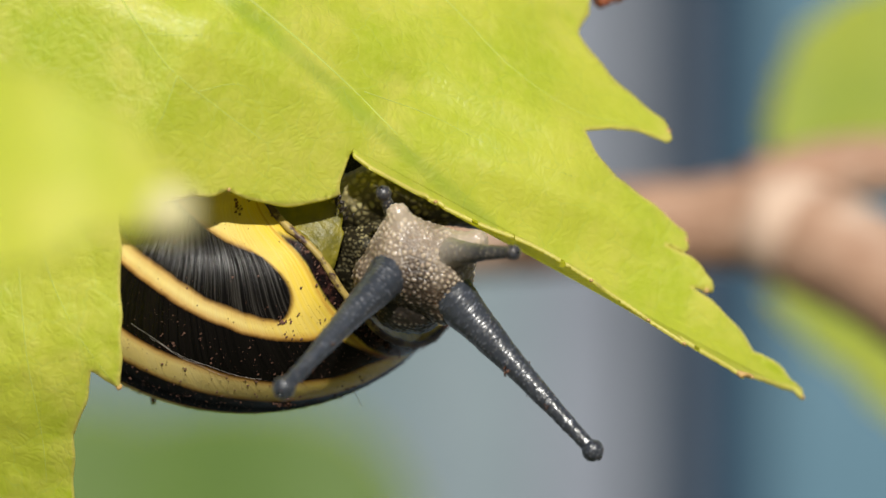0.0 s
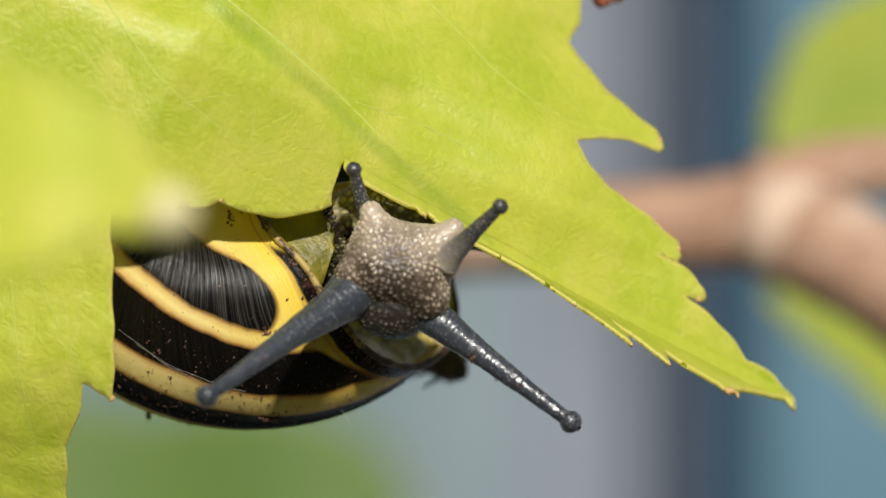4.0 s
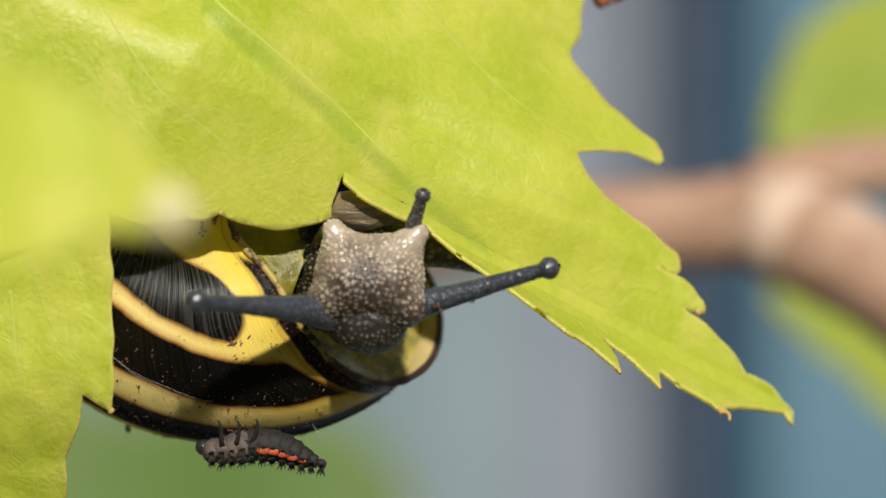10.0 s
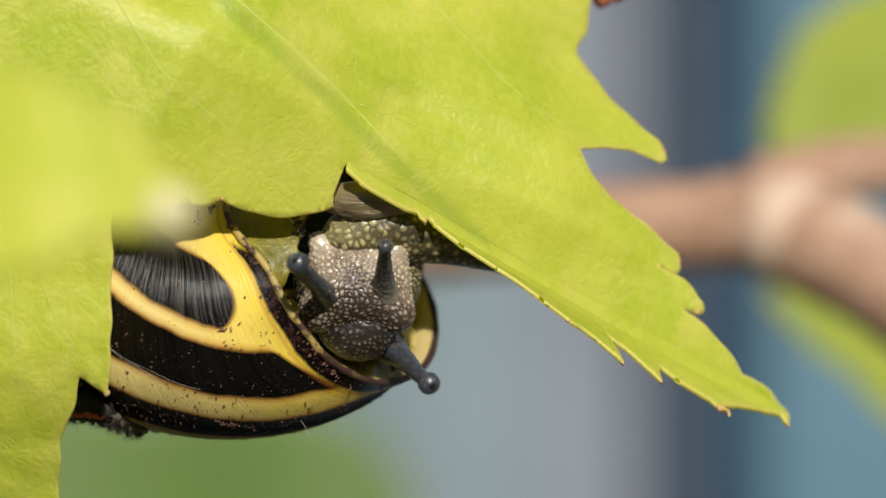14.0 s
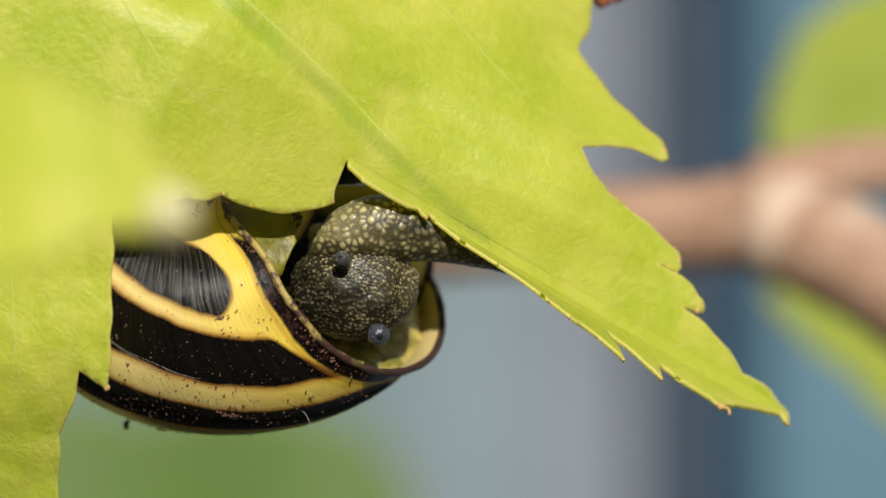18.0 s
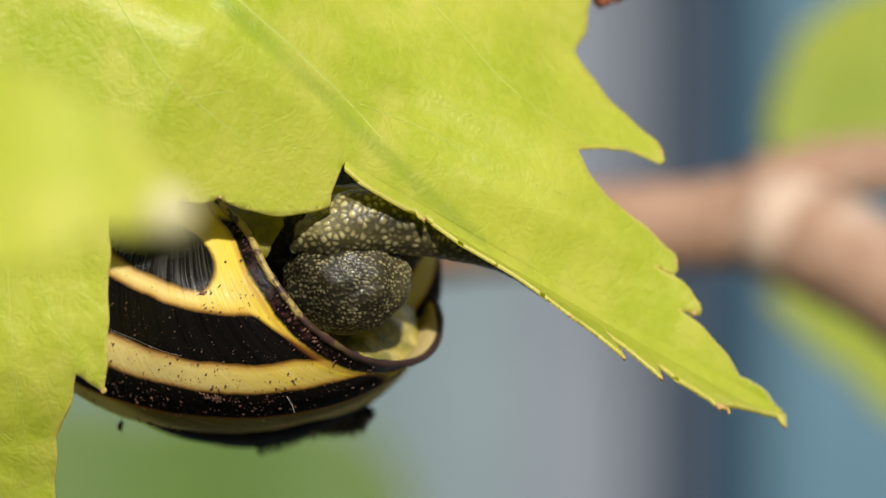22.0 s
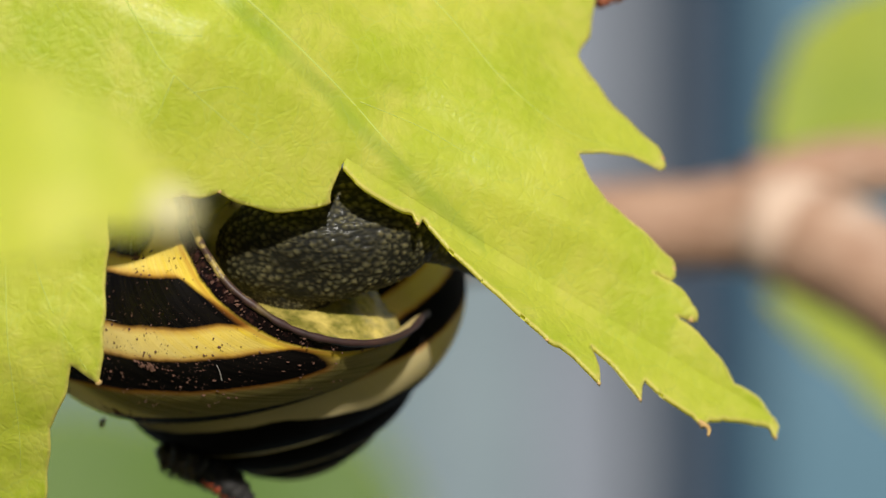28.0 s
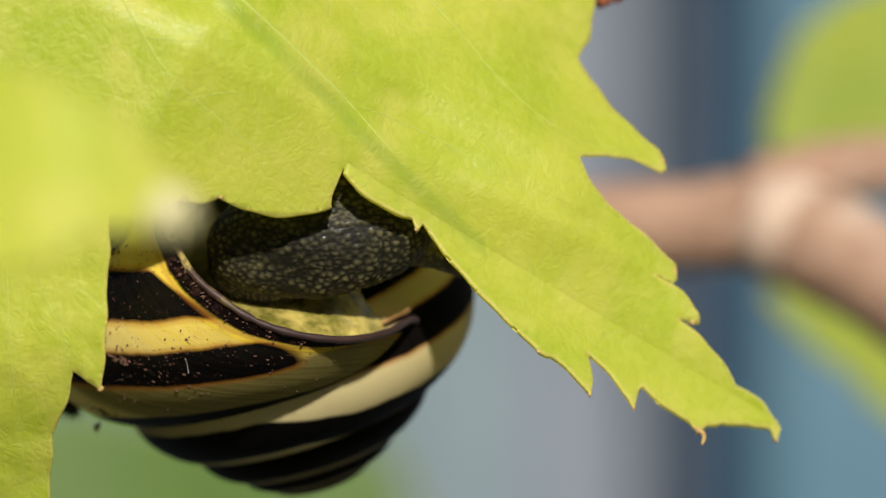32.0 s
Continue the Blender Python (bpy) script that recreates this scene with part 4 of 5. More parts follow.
    part("fibre", mesh("fibre", v, f, M_FIBRE), shell, "fine hair under the shell")

    def skin_tube(name, pts, radii, rows, cols, material, size, height, squash=1.0, label="", tint=None):
        path = bezier(pts, rows)
        rad = [r * U for r in lerp_list(radii, rows)]
        v, f = tube(path, rad, cols, squash)
        nrm = [(p - path[i // cols]).normalized() for i, p in enumerate(v)]
        return part(name, warty(name, v, nrm, f, size * U, height * U, material, tint), snail, label)

    def foot_shading(p):
        """Paler and clearer towards the foot's rounded end; shade painted along its underside."""
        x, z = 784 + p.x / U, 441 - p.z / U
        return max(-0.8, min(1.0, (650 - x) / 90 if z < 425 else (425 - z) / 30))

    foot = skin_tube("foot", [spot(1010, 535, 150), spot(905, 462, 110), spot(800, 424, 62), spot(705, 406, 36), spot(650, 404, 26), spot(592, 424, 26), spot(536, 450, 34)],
                     (14, 26, 42, 56, 60, 50, 6), 300, 170, M_FOOT, 13, 2.0, 0.85, "olive-brown bumpy foot reaching to the leaf", foot_shading)
    v, f = ball(62 * U, 28, 36, (1.35, 0.5, 0.55), 0.16, 3)
    sole = part("sole", mesh("sole", v, f, M_SOLE), snail, "shiny translucent edge of the foot")
    def lump(name, radius, rows, cols, stretch, size, height, material, parent, label, at=Vector(), shape=None, tint=None):
        v, f = ball(radius * U, rows, cols, stretch, 0.09 if name == "neck" else 0.07, 2.2 if name == "neck" else 1.6, at * U)
        c = at * U
        if shape:
            v = [c + shape(p - c, radius * U) for p in v]
        return part(name, warty(name, v, [(p - c).normalized() for p in v], f, size * U, height * U, material, tint), parent, label)

    def rounded(dirs, pieces, soft, reach):
        """How far a smoothly joined group of tapered pieces (place, place, radius, radius) reaches in each direction."""
        t = np.linspace(0, reach, 110)
        q = dirs[:, None, :] * t[None, :, None]
        total = np.zeros(q.shape[:2])
        for a, b, ra, rb in pieces:
            a, b = np.array(a, float), np.array(b, float)
            ab = b - a
            h = np.clip(((q - a) @ ab) / max(1e-9, ab @ ab), 0, 1)
            gap = np.sqrt(((q - a - h[..., None] * ab) ** 2).sum(2)) - (ra + (rb - ra) * h)
            total += np.exp(-gap / soft)
        hit = total > 1
        last = t.size - 1 - np.argmax(hit[:, ::-1], axis=1)
        return t[last]

    def head_shading(p):
        """Cream above and at the cheeks, brown down the middle: light and shade painted in."""
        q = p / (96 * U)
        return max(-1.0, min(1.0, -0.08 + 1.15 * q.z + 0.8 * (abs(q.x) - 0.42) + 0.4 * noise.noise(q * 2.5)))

    def neck_shading(p):
        """Painted shade towards the shell and below, paler towards the foot."""
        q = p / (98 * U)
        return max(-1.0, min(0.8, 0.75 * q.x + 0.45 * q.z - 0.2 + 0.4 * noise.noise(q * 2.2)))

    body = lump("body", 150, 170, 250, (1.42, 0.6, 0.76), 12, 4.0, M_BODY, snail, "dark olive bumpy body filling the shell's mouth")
    neck = lump("neck", 98, 150, 200, (1.14, 0.8, 0.92), 7.0, 2.4, M_NECK, snail, "dark finely bumpy neck", tint=neck_shading)
    # the head: a broad face drawn out into a cone under each of the four tentacles
    v, f = ball(1.0, 220, 290)
    dirs = np.array([tuple(p.normalized()) for p in v])
    pieces = (((-14, 8, 0), (16, 8, 4), 74, 74), ((-40, 14, 30), (-64, 2, 80), 46, 20), ((44, 14, 30), (80, 2, 84), 50, 21),
              ((-30, 8, -22), (-66, -8, -42), 52, 36), ((34, 8, -22), (68, -8, -42), 52, 36), ((50, 22, 14), (66, 26, 8), 42, 30))
    reach = rounded(dirs, pieces, 9.0, 170.0)
    sharp = [Vector(d) * r * U for d, r in zip(dirs, reach)]
    nb = np.array([tuple(p) for p in sharp]).reshape(220, 290, 3)
    for _ in range(3):
        nb[1:-1] = (nb[1:-1] * 2 + nb[:-2] + nb[2:] + np.roll(nb, 1, 1)[1:-1] + np.roll(nb, -1, 1)[1:-1]) / 6
    sharp = [Vector(p) for p in nb.reshape(-1, 3)]
    head = part("head", warty("head", sharp, [p.normalized() for p in sharp], f, 9.5 * U, 3.6 * U, M_HEAD, head_shading), snail, "pale brown head covered in cream nodules")
    lump("muzzle", 70, 120, 150, (1.05, 0.85, 0.95), 9, 2.6, M_MUZZLE, head, "brown muzzle below the tentacles, darkened with painted shade", Vector((4, 20, -62)))

    def stalk(name, length, r0, r1, bulb, label, power, material=None):
        n, sides = (230, 46) if length > 300 else (130, 32)
        path = [Vector((0, 0, length * U * i / (n - 1))) for i in range(n)]
        rad = []
        for i in range(n):
            t = i / (n - 1)
            r = r1 + (r0 - r1) * (1 - t) ** power + r0 * 0.34 * math.exp(-t * length / (0.9 * r0))
            r *= min(1.0, 0.2 + t * length / (0.9 * r0))
            b = bulb * math.sqrt(max(0.0, 1 - ((t * length - (length - bulb)) / bulb) ** 2))
            rad.append(max(r if t * length < length - bulb else 0.5, b) * U)
        v, f = tube(path, rad, sides)
        nrm = [(p - path[i // sides]).normalized() for i, p in enumerate(v)]
        ob = part(name, warty(name, v, nrm, f, 6.5 * U, 1.7 * U, material or M_STALK, lambda p: max(0.0, 1 - p.z / (0.55 * length * U)) if material else 0.0), snail, label)
        ev, ef = ball(bulb * 0.32 * U, 8, 10, (1, 1, 0.7), 0, 1, Vector((0, 0, (length - 2) * U)))
        part("eye", mesh("eye", ev, ef, M_EYE), ob, "black eye at the tentacle's end")
        return ob

    def crumbs_on(ob, spots):
        for z, r, turn, size in spots:
            c = Vector((math.cos(turn) * r, math.sin(turn) * r, z)) * U
            v, f = merged([flake(c + Vector((rnd.uniform(-1, 1), rnd.uniform(-1, 1), rnd.uniform(-1.4, 1.4))) * size * U, c.normalized() if k else Vector((math.cos(turn), math.sin(turn), 0)), size * U * rnd.uniform(0.4, 1)) for k in range(7)])
            part("soil_clump", mesh("soil_clump", v, f, M_DIRT, False), ob, "rusty crumb stuck to the tentacle")

    stalks = {
        "L": stalk("eye_tentacle", 430, 45, 12, 19, "long slate-grey eye tentacle", 1.9),
        "R": stalk("eye_tentacle", 430, 45, 12, 19, "long slate-grey eye tentacle", 1.9),
        "l": stalk("feeler", 190, 27, 9, 13, "short grey lower feeler", 1.8, M_FEELER),
        "r": stalk("feeler", 190, 27, 9, 13, "short grey lower feeler", 1.8, M_FEELER),
    }
    crumbs_on(stalks["R"], ((205, 24, -1.2, 7), (225, 22, 2.0, 5), (150, 29, 1.0, 6), (300, 18, -1.6, 4), (262, 20, 0.2, 4)))
    crumbs_on(stalks["L"], ((180, 26, 2.4, 4), (280, 18, -0.6, 3)))
    return snail, shell, foot, sole, neck, head, body, stalks


# ---- the beetle larva ----
def build_larva():
    larva = tagged(new("beetle_larva"), "black spiny ladybird larva with orange stripes crawling on the shell", "larva")
    n = 12
    half = 106.0

    def body_at(t):
        return Vector(((half - 2 * half * t), 0, -22 * math.sin(math.pi * t) ** 2 + 22)) * U

    def width(t):
        return (15 + 21 * math.sin(math.pi * min(1, t * 0.9 + 0.12)) ** 0.8) * (1 - 0.45 * max(0, t - 0.7) / 0.3)

    for i in range(n):
        t = (i + 0.5) / n
        c = body_at(t)
        w = width(t)
        v, f = ball(w * U, 16, 20, (0.80, 1.05, 0.80), 0.22, 5, c)
        seg = part("segment", mesh("segment", v, f, M_THORAX if i < 4 else M_LARVA), larva)
        spikes = []
        for a in (-75, -38, 0, 38, 75):
            d = Vector((0, math.sin(radians(a)), math.cos(radians(a)) * 0.8))
            base = c + d * w * 0.85 * U
            for k in (-1, 0, 1):
                e = (d + Vector((0.35 * k, 0.25 * k, 0))).normalized()
                spikes.append(tube([base, base + e * 8 * U, base + e * (15 + 4 * (i % 2)) * U], [2.8 * U, 1.7 * U, 0.3 * U], 5))
        v, f = merged(spikes)
        tagged(part("bristle", mesh("bristle", v, f, M_LEG, False), seg, "short black branching bristles"), kind="stuff")
        if 5 <= i <= 9:
            for side in (-1, 1):
                v, f = ball(w * 0.25 * U, 8, 10, (1.4, 0.5, 0.8), 0.15, 3, c + Vector((0, side * 0.86 * w, 0.38 * w)) * U)
                part("orange_mark", mesh("orange_mark", v, f, M_ORANGE), seg, "orange wart")
    v, f = ball(17 * U, 12, 14, (0.9, 1.0, 0.85), 0.08, 3, body_at(-0.02) + Vector((4, 0, -4)) * U)
    part("head", mesh("head", v, f, M_LEG), larva, "shiny black head")
    for i in (1, 2, 3):
        for side in (-1, 1):
            c = body_at((i + 0.5) / n)
            p = [c + Vector((0, side * 16, -12)) * U, c + Vector((10 - 8 * i, side * 36, -8)) * U, c + Vector((20 - 14 * i, side * 52, -34)) * U, c + Vector((30 - 16 * i, side * 58, -46)) * U]
            v, f = tube(bezier(p, 16), lerp_list((5.5 * U, 4.2 * U, 3 * U, 1.6 * U), 16), 8)
            part("leg", mesh("leg", v, f, M_LEG), larva, "thin black jointed leg")
    return larva


garden()
LEAF, MARGINS = main_leaf()
other_leaves()
cane()
SNAIL, SHELL, FOOT, SOLE, NECK, HEAD, BODY, STALKS = build_snail()
LARVA = build_larva()

# ---- what moves ----
# the leaf: seconds, shift right and down in grid units, turn clockwise in degrees, whole curl of the margin in degrees
LEAF_ROWS = (
    (0, 11.7, -30.8, -1.65, 109), (1, 10.6, -26.5, -1.61, 106), (2, 6.8, -21.2, -1.67, 105), (3, -0.7, -28.2, -1.22, 101), (3.5, -2.7, -17.8, -1.68, 97), (5.5, -2.4, -7.3, -2.01, 88), (6.5, -1.7, 7.1, -2.21, 88), (7.5, 0.5, 9.8, -2.69, 86), (8.5, -3.5, 15.0, -2.61, 83), (9.5, -2.9, 11.4, -2.10, 77), (10.5, -3.0, 7.0, -1.32, 76), (11.5, 2.4, -0.7, -0.30, 77), (12.5, -1.7, -2.1, -0.15, 80), (13.5, -0.6, -2.7, -0.00, 84), (14.5, -4.4, -3.6, -0.14, 85), (16.5, -2.0, -7.0, 0.06, 87), (17.5, -0.7, -8.7, 0.32, 86), (19.5, -5.3, -5.8, 0.25, 88), (21.5, -6.8, -3.6, 0.23, 92), (23.5, -8.3, -3.2, 0.79, 88), (24.5, -9.9, -2.9, 1.19, 85), (25.5, -8.2, -0.8, 1.45, 80), (27.5, -10.1, -1.7, 1.68, 67), (28.5, -10.1, -3.0, 1.71, 58), (29.5, -8.3, 0.0, 1.68, 53), (30.5, -8.6, 2.8, 1.45, 49), (32, -7.8, 4.6, 1.37, 45))
SHELL_ROWS = (
    (0, -322, 258, -81, 16.0, -5.6, 14.4), (1.5, -316, 261, -93, 14.4, -4.7, 13.0), (3.5, -319, 268, -114, 13.5, -3.5, 10.8), (5.5, -312, 285, -149, 10.9, 0.0, 7.6),
    (7, -323, 282, -156, 10.8, -2.3, 8.4), (8.5, -333, 269, -150, 12.0, -2.2, 7.3), (10, -346, 263, -153, 11.0, -1.1, 4.9), (11.5, -354, 254, -155, 9.2, 0.9, 3.0),
    (13, -351, 236, -160, 7.2, 1.5, 3.1), (14.5, -355, 230, -158, 6.3, 1.3, 3.7), (16.5, -350, 240, -163, 4.4, 0.9, 3.0), (18, -340, 244, -160, 2.8, 0.3, 0.5),
    (19.5, -344, 248, -165, 0.0, 0, -0.4), (21, -341, 248, -172, -4.0, 0.5, -2.3), (22.5, -342, 254, -182, -8.9, 1.3, -6.4), (24, -338, 252, -184, -12.5, 1.6, -11.8),
    (25.5, -338, 244, -186, -15.9, 1.4, -17.5), (27.5, -356, 243, -190, -19.7, -0.4, -23.8), (29, -363, 245, -197, -22.5, -2.3, -27.9), (30.5, -368, 254, -204, -24.8, -3.2, -31.7), (32, -372, 262, -204, -24.8, -2.7, -33.8))
# head: seconds, place, turn clockwise, nod
HEAD_ROWS = (
    (0, 738, 474, -60, 21, 22), (2, 720, 482, -70, 19, 18), (3.5, 706, 478, -90, 15, 10), (5.5, 692, 452, -140, 8, 0), (6.5, 690, 453, -150, 2, 0), (7.5, 673, 472, -150, 2, 0), (9, 676, 481, -140, 4, 0),
    (10.5, 632, 501, -110, 4, 0), (11.5, 618, 506, -75, 4, 0), (13, 636, 512, -10, 0, 0), (14.5, 628, 508, 60, 0, 0), (16, 630, 500, 120, 0, 0), (17.5, 630, 496, 160, 0, 0), (21, 612, 488, 170, 0, 0),
    (22.5, 600, 488, 190, 0, 0), (24, 590, 483, 200, 0, 0), (25.5, 575, 478, 220, 0, 0), (27.5, 545, 473, 250, 0, 0), (32, 480, 468, 260, 0, 0))
NECK_ROWS = ((0, 690, 455, 110), (3.5, 660, 460, 110), (5.5, 655, 475, 80), (7.5, 640, 500, 70), (10.5, 620, 505, 80), (13, 630, 505, 90), (15, 632, 505, 70), (16.5, 632, 512, 52), (19, 624, 510, 52), (21, 620, 508, 60), (22.5, 612, 496, 70), (24, 604, 490, 86), (25.5, 570, 485, 100), (27.5, 530, 475, 150), (29, 500, 465, 170), (32, 480, 460, 180))
BODY_ROWS = ((0, 490, 470, 640), (12, 490, 470, 640), (19, 500, 470, 560), (21, 560, 440, 380), (22.5, 580, 425, 260), (24, 600, 425, 170), (25.5, 602, 420, 140), (27.5, 600, 414, 115), (29, 590, 410, 108), (32, 582, 408, 108))
FOOT_ROWS = ((0, 30, -62, 60), (2, 15, -50, 60), (3.5, 10, -35, 60), (5.5, 5, -10, 60), (8, 0, 4, 60), (10.5, 5, 12, 55), (13, 10, 6, 40), (16.5, 22, 5, 0), (19, 0, 0, 0), (22, -22, -8, 5), (25.5, -72, -24, 25), (27.5, -85, -10, 66), (29, -90, -6, 66), (32, -96, 0, 66))
SOLE_ROWS = ((0, 640, 340, 130), (5.5, 640, 360, 90), (7, 640, 365, 20), (10.5, 640, 372, 5), (13, 650, 355, 5), (15, 645, 355, 25), (16.5, 640, 360, 80), (19, 630, 360, 150), (32, 600, 380, 200))
# tentacles: seconds, tip, root
L_ROWS = (
    (0, 492, 698, -330, 690, 485, -90), (1, 455, 716, -340, 665, 495, -90), (2, 425, 735, -345, 645, 510, -95), (3.5, 375, 738, -340, 620, 530, -100), (4.5, 330, 670, -350, 612, 515, -120),
    (5.5, 307, 586, -360, 610, 500, -130), (6.5, 318, 552, -360, 612, 500, -130), (7.5, 340, 566, -350, 610, 510, -130), (9, 325, 553, -340, 600, 540, -120), (10.5, 336, 516, -320, 580, 550, -110),
    (11.5, 340, 480, -290, 560, 535, -100), (12.2, 372, 470, -270, 558, 528, -90), (13, 420, 468, -240, 560, 525, -70), (13.8, 500, 462, -210, 570, 520, -40), (14.5, 575, 462, -130, 590, 515, 0), (15.5, 600, 490, 10, 600, 525, 130),
    (17, 600, 500, 110, 600, 530, 230), (32, 500, 490, 200, 500, 520, 320))
R_ROWS = (
    (0, 1062, 812, -130, 795, 520, -60), (0.5, 1046, 836, -130, 793, 525, -60), (1, 1027, 858, -130, 788, 530, -60), (2, 1000, 866, -130, 770, 540, -65), (3, 992, 842, -130, 755, 545, -70), (3.5, 1000, 812, -130, 745, 550, -75),
    (4.5, 1050, 690, -130, 745, 535, -90), (5.5, 1062, 543, -130, 742, 515, -110), (6, 1040, 493, -230, 740, 505, -120), (6.5, 1046, 462, -240, 740, 500, -120), (7, 1034, 408, -250, 738, 500, -120), (7.5, 1010, 350, -260, 735, 500, -120),
    (8, 982, 330, -270, 730, 505, -120), (9, 970, 342, -280, 722, 520, -120), (9.5, 1000, 420, -180, 715, 535, -110), (10, 990, 470, -180, 705, 550, -110), (10.5, 965, 546, -180, 695, 560, -100), (11, 937, 577, -180, 690, 562, -60),
    (11.5, 910, 605, -180, 682, 567, -10), (12, 868, 628, -180, 690, 575, 60), (13, 803, 660, -170, 690, 595, 120), (14, 765, 684, -150, 680, 605, 130), (14.5, 737, 685, -130, 675, 602, 130), (16.5, 702, 626, -40, 664, 570, 120),
    (17.2, 686, 610, -44, 660, 565, 176), (18.2, 668, 592, -36, 644, 548, 184), (19.5, 652, 578, -28, 630, 535, 190), (20.6, 648, 570, -10, 626, 530, 200), (21.8, 640, 556, 60, 620, 516, 270), (32, 500, 500, 250, 490, 480, 350))
LO_ROWS = (
    (0, 674, 332, -90, 698, 392, -50), (2, 650, 302, -100, 680, 395, -60), (3.5, 632, 297, -110, 655, 395, -70), (5.5, 582, 250, -140, 632, 350, -90), (6, 625, 278, -140, 628, 360, -90), (6.5, 618, 300, -140, 620, 365, -90),
    (7.5, 607, 337, -130, 607, 400, -80), (8.5, 612, 385, -90, 612, 430, -50), (9.5, 615, 440, -20, 615, 480, 10), (13, 600, 470, 40, 600, 500, 80), (16, 640, 530, 20, 680, 500, 60), (17.5, 640, 520, 120, 655, 540, 190), (22, 620, 520, 120, 645, 535, 190), (24, 600, 540, 120, 650, 510, 180), (32, 500, 470, 240, 500, 500, 300))
RO_ROWS = (
    (0, 917, 447, -230, 840, 448, -150), (1, 922, 440, -230, 835, 455, -150), (2, 905, 415, -230, 820, 465, -150), (3.5, 895, 375, -220, 805, 460, -140), (5.5, 866, 300, -150, 790, 388, -100), (6, 849, 297, -150, 785, 380, -100), (7.5, 805, 272, -160, 755, 378, -100),
    (9, 752, 288, -160, 725, 400, -100), (10.5, 750, 358, -170, 718, 450, -100), (11.5, 717, 378, -170, 702, 460, -90), (13, 697, 408, -150, 690, 475, -70), (14.5, 673, 443, -130, 676, 490, -40), (16.5, 648, 488, -60, 655, 510, 10),
    (17, 629, 478, -70, 637, 500, 10), (18, 603, 455, -70, 612, 480, 20), (19, 602, 452, -62, 610, 480, 30), (20, 610, 465, -50, 618, 495, 50), (21.5, 612, 490, 130, 612, 500, 220), (32, 500, 480, 250, 500, 490, 350))
# larva: seconds, place, heading (right, away, up), back (right, away, up)
LARVA_ROWS = (
    (0, 620, 520, 700, 0.6, -0.1, -0.6, 0.5, 0.8, -0.3), (3.6, 690, 590, 600, 0.7, -0.3, -0.5, 0.6, 0.6, -0.4), (4.7, 800, 640, 330, 0.1, -0.9, -0.4, 0.9, 0.2, -0.4), (5.5, 772, 692, 150, -0.45, -0.85, -0.2, 0.55, -0.3, -0.75), (6.5, 772, 700, 100, -0.55, -0.8, -0.15, 0.45, -0.2, -0.9), (7, 763, 700, 80, -0.62, -0.75, -0.25, 0.45, -0.2, -0.9),
    (7.5, 750, 708, 50, -0.8, -0.5, -0.35, 0.4, -0.1, -0.9), (7.9, 728, 718, 40, -0.87, -0.2, -0.42, 0.4, -0.1, -0.9), (8.5, 686, 726, 30, -0.85, -0.1, -0.48, 0.45, -0.1, -0.9), (9, 606, 762, 20, -0.92, 0, -0.40, 0.28, -0.1, -0.97), (9.5, 524, 788, 15, -1, 0, 0.03, 0, -0.15, -1),
    (10, 476, 788, 20, -1, 0, 0.12, -0.1, -0.15, -1), (10.5, 380, 772, 30, -0.97, 0.05, 0.22, -0.2, -0.15, -1), (11, 235, 728, 60, -0.93, 0.25, 0.3, -0.3, -0.15, -0.9), (11.5, 186, 708, 80, -0.9, 0.4, 0.35, -0.35, -0.1, -0.9),
    (12.2, 165, 708, 90, -0.6, 0.7, 0.3, -0.4, 0, -0.9), (12.8, 188, 714, 90, 0.5, 0.6, -0.2, -0.3, 0, -0.9), (13.2, 198, 718, 90, 0.95, 0.1, -0.15, -0.2, 0, -0.95), (13.6, 190, 718, 90, 0.95, 0.1, -0.15, -0.2, 0, -0.95), (14.2, 140, 716, 120, 0.8, 0.6, -0.1, -0.3, 0, -0.95),
    (15, 90, 700, 250, 0.3, 0.95, -0.1, -0.4, 0.1, -0.9), (17, 190, 680, 480, 0.9, 0.5, -0.1, -0.1, 0.6, -0.7), (20, 380, 690, 560, 1, 0.0, -0.1, 0, 0.6, -0.8), (21, 420, 738, 480, 1, 0, -0.05, 0, 0.3, -0.95), (21.5, 494, 754, 470, 1, -0.05, 0.1, 0.1, 0.2, -0.95), (22, 542, 744, 450, 0.95, -0.1, 0.25, 0.25, 0.2, -0.9),
    (22.5, 655, 726, 430, 0.85, -0.1, 0.45, 0.45, 0.2, -0.85), (23, 688, 694, 400, 0.78, -0.2, 0.55, 0.7, 0.1, -0.6), (23.5, 692, 726, 330, -0.2, -0.95, -0.1, 0.6, 0, -0.8), (24, 688, 750, 270, -0.35, -0.92, -0.15, 0.4, -0.1, -0.9), (24.5, 635, 780, 240, -0.75, -0.6, -0.2, 0.3, 0.1, -0.95),
    (25, 578, 792, 220, -0.85, -0.5, -0.15, 0.15, 0.1, -0.97), (25.5, 555, 815, 220, -0.9, -0.4, -0.1, 0.1, 0.1, -1), (27.5, 462, 866, 290, -0.98, 0.05, 0.15, -0.1, 0.2, -1), (28, 388, 842, 370, -0.85, 0.15, 0.5, -0.5, 0.3, -0.8), (28.5, 330, 808, 400, -0.75, 0.2, 0.65, -0.65, 0.35, -0.65), (29, 274, 774, 420, -0.8, 0.2, 0.55, -0.55, 0.35, -0.75),
    (29.5, 208, 738, 420, -0.88, 0.2, 0.4, -0.42, 0.3, -0.85), (30, 176, 716, 430, -0.9, 0.25, 0.3, -0.35, 0.3, -0.85), (31, 118, 694, 440, -0.85, 0.45, 0.2, -0.4, 0.2, -0.85), (32, 80, 686, 460, -0.7, 0.7, 0.2, -0.4, 0.1, -0.85))


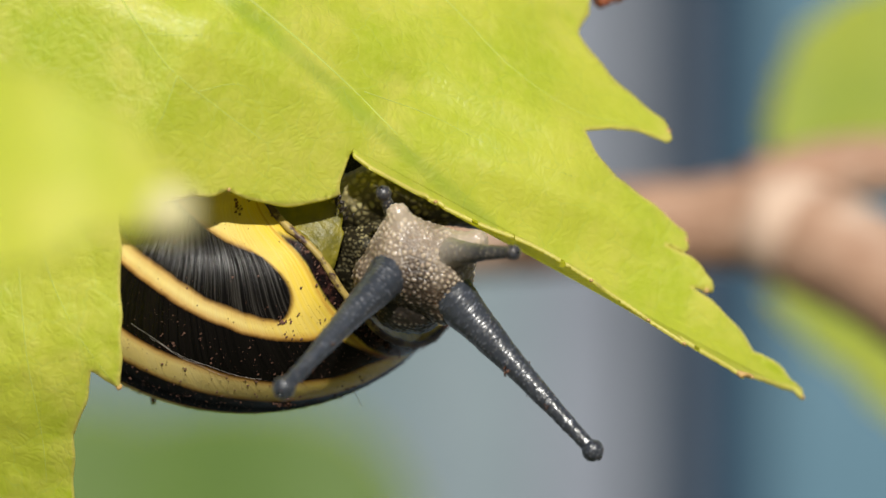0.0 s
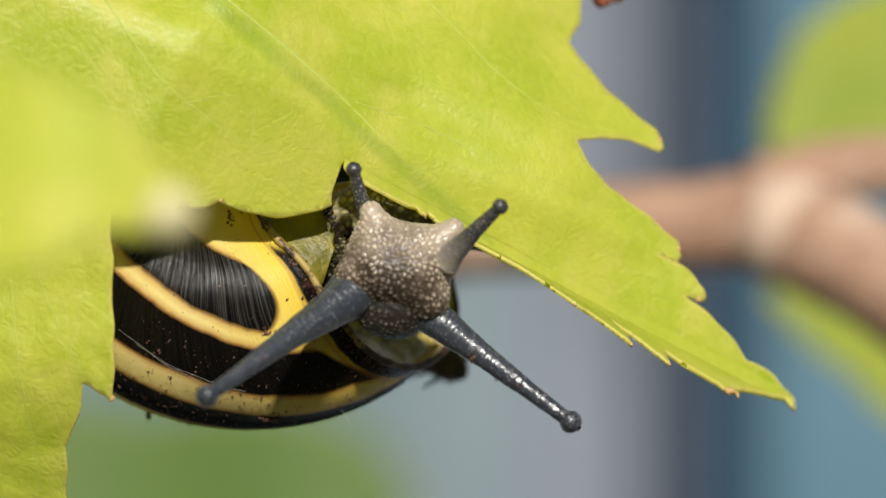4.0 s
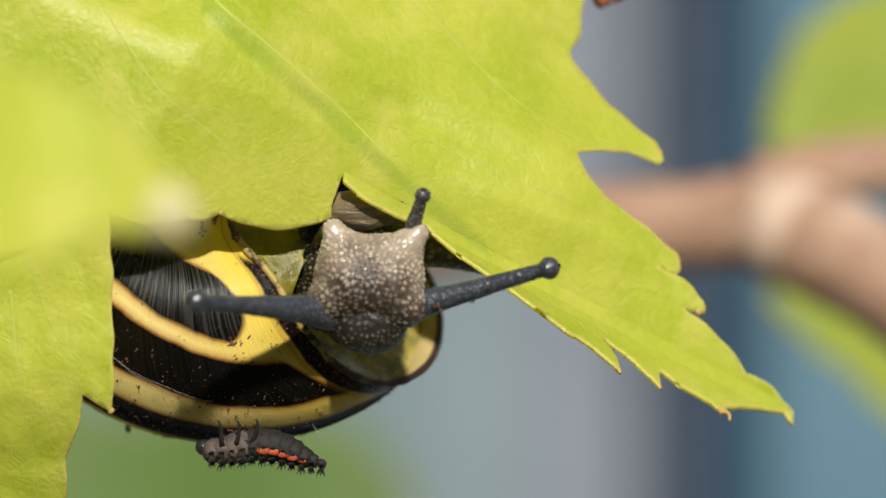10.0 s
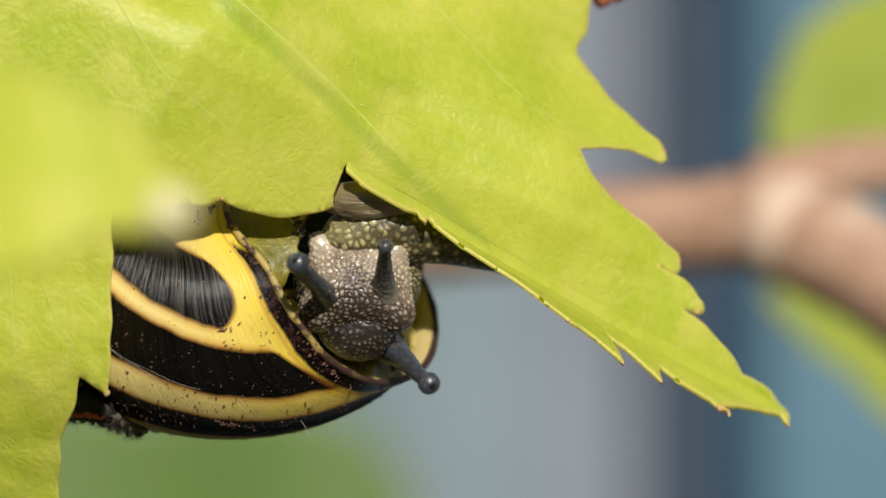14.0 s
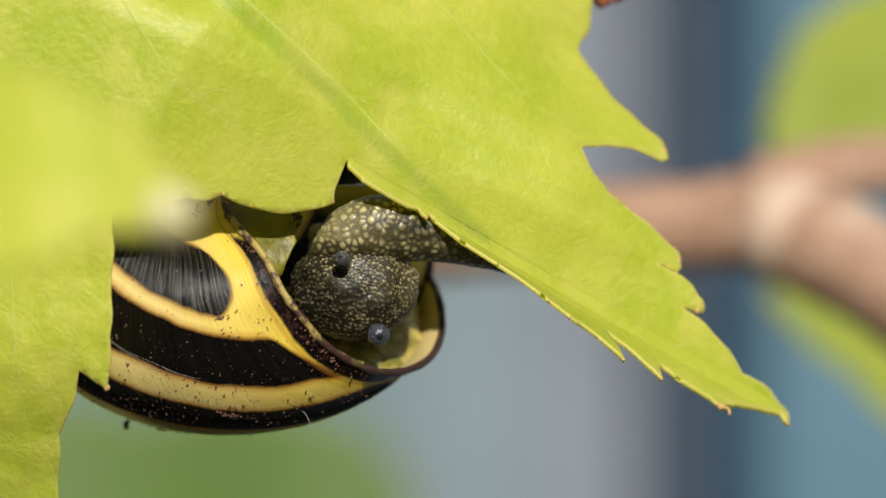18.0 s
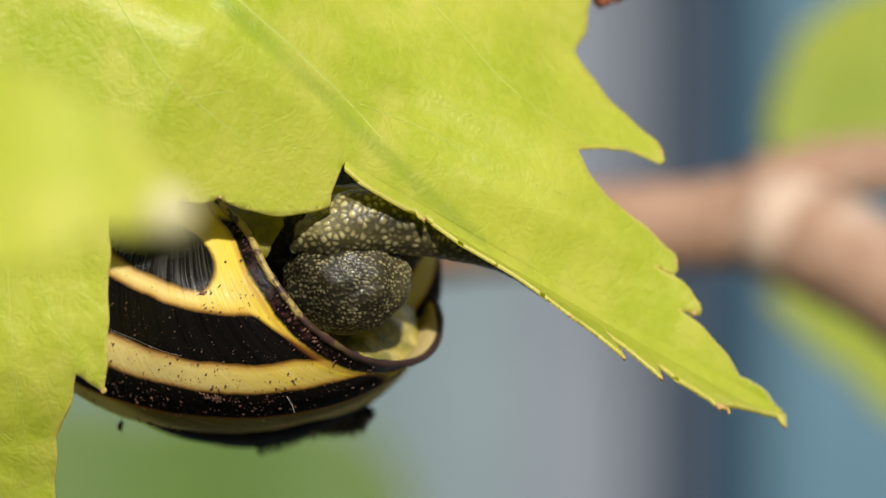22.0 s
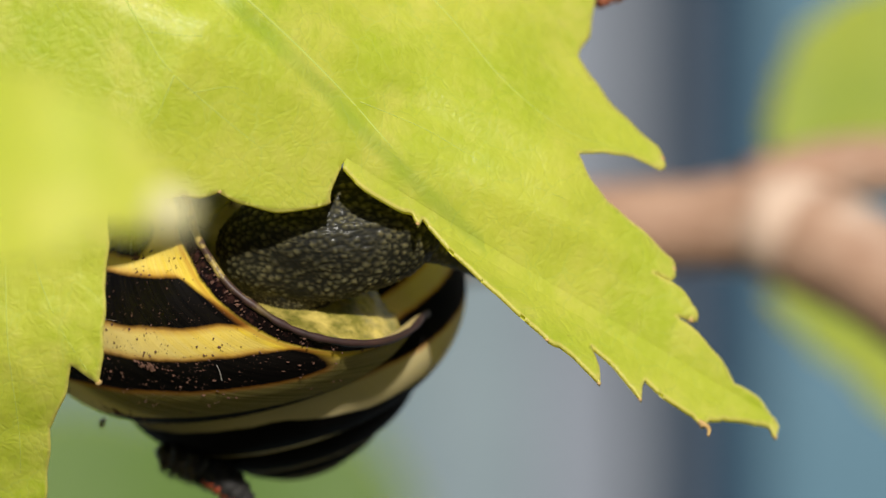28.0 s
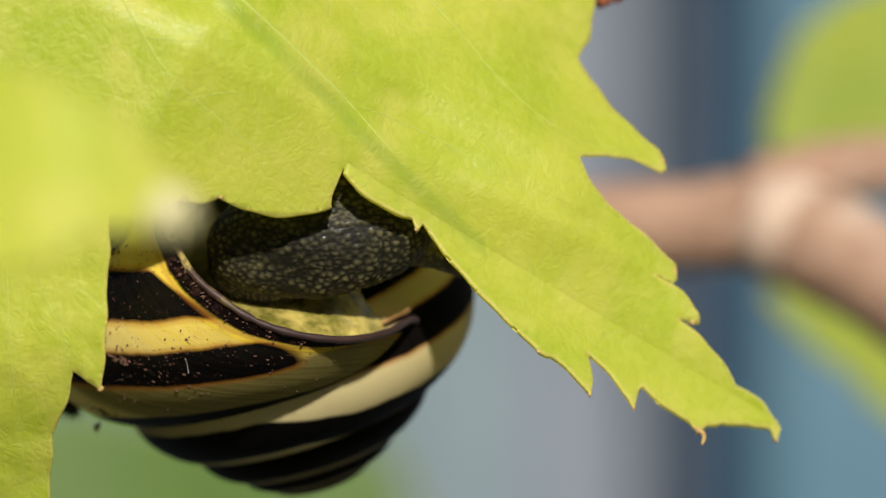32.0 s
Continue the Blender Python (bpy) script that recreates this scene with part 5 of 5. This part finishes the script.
def motions():
    up = Matrix.Translation((0, 0, STAGE))

    def leaf_pose(dx, dy, turn):
        to = Matrix.Translation(Vector((dx, 0, -dy)) * U)
        return up @ to @ Matrix.Translation(LEAF_PIVOT) @ pose(0, 0, 0, 0, turn, 0) @ Matrix.Translation(-LEAF_PIVOT)

    walk(LEAF, [(t, leaf_pose(dx, dy, turn)) for t, dx, dy, turn, _ in LEAF_ROWS])
    # each strip turns about its own hinge, on the strips before it
    def on_plane(p):
        return spot(*p, plane_depth(*p))

    axis = (on_plane(HINGE + ALONG * 500) - on_plane(HINGE)).normalized()
    for k, q, ob in MARGINS:
        rows = []
        for t, _, _, _, curl in LEAF_ROWS:
            m = Matrix()
            for i in range(k + 1):
                h = on_plane(HINGE + ACROSS * (STRIP_WIDTH * i))
                m = m @ Matrix.Translation(h) @ Matrix.Rotation(radians(-curl * TIGHT[q] * (0.6, 0.28, BACK[q])[i]), 4, axis) @ Matrix.Translation(-h)
            rows.append((t, m))
        walk(ob, rows)
    walk(SHELL, [(t, pose(x * 1.0073 * U, (y + 60) * U, z * 1.0073 * U, rx, ry, rz)) for t, x, y, z, rx, ry, rz in SHELL_ROWS])
    walk(HEAD, [(t, Matrix.Translation(spot(x, y, d)) @ pose(0, 0, 0, nod, turn, 0)) for t, x, y, d, turn, nod in HEAD_ROWS])
    walk(NECK, [(t, Matrix.Translation(spot(x, y, d))) for t, x, y, d in NECK_ROWS])
    walk(BODY, [(t, Matrix.Translation(spot(x, y, d)) @ pose(0, 0, 0, 0, -11, 0)) for t, x, y, d in BODY_ROWS])
    walk(FOOT, [(t, Matrix.Translation(Vector((dx, dd, -dy)) * U)) for t, dx, dy, dd in FOOT_ROWS])
    walk(SOLE, [(t, Matrix.Translation(spot(x, y, d))) for t, x, y, d in SOLE_ROWS])
    for key, rows, length in (("L", L_ROWS, 430), ("R", R_ROWS, 430), ("l", LO_ROWS, 190), ("r", RO_ROWS, 190)):
        out = []
        for t, x, y, d, x0, y0, d0 in rows:
            tip, root = spot(x, y, d), spot(x0, y0, d0)
            way = (tip - root).normalized()
            turn = Vector((0, 0, 1)).rotation_difference(way).to_matrix().to_4x4()
            out.append((t, Matrix.Translation(tip - way * length * U) @ turn))
        walk(STALKS[key], out)
    walk(LARVA, [(t, up @ seat(spot(x, y, d), f, b)) for t, x, y, d, *v in LARVA_ROWS for f, b in [(v[:3], v[3:])]])


motions()
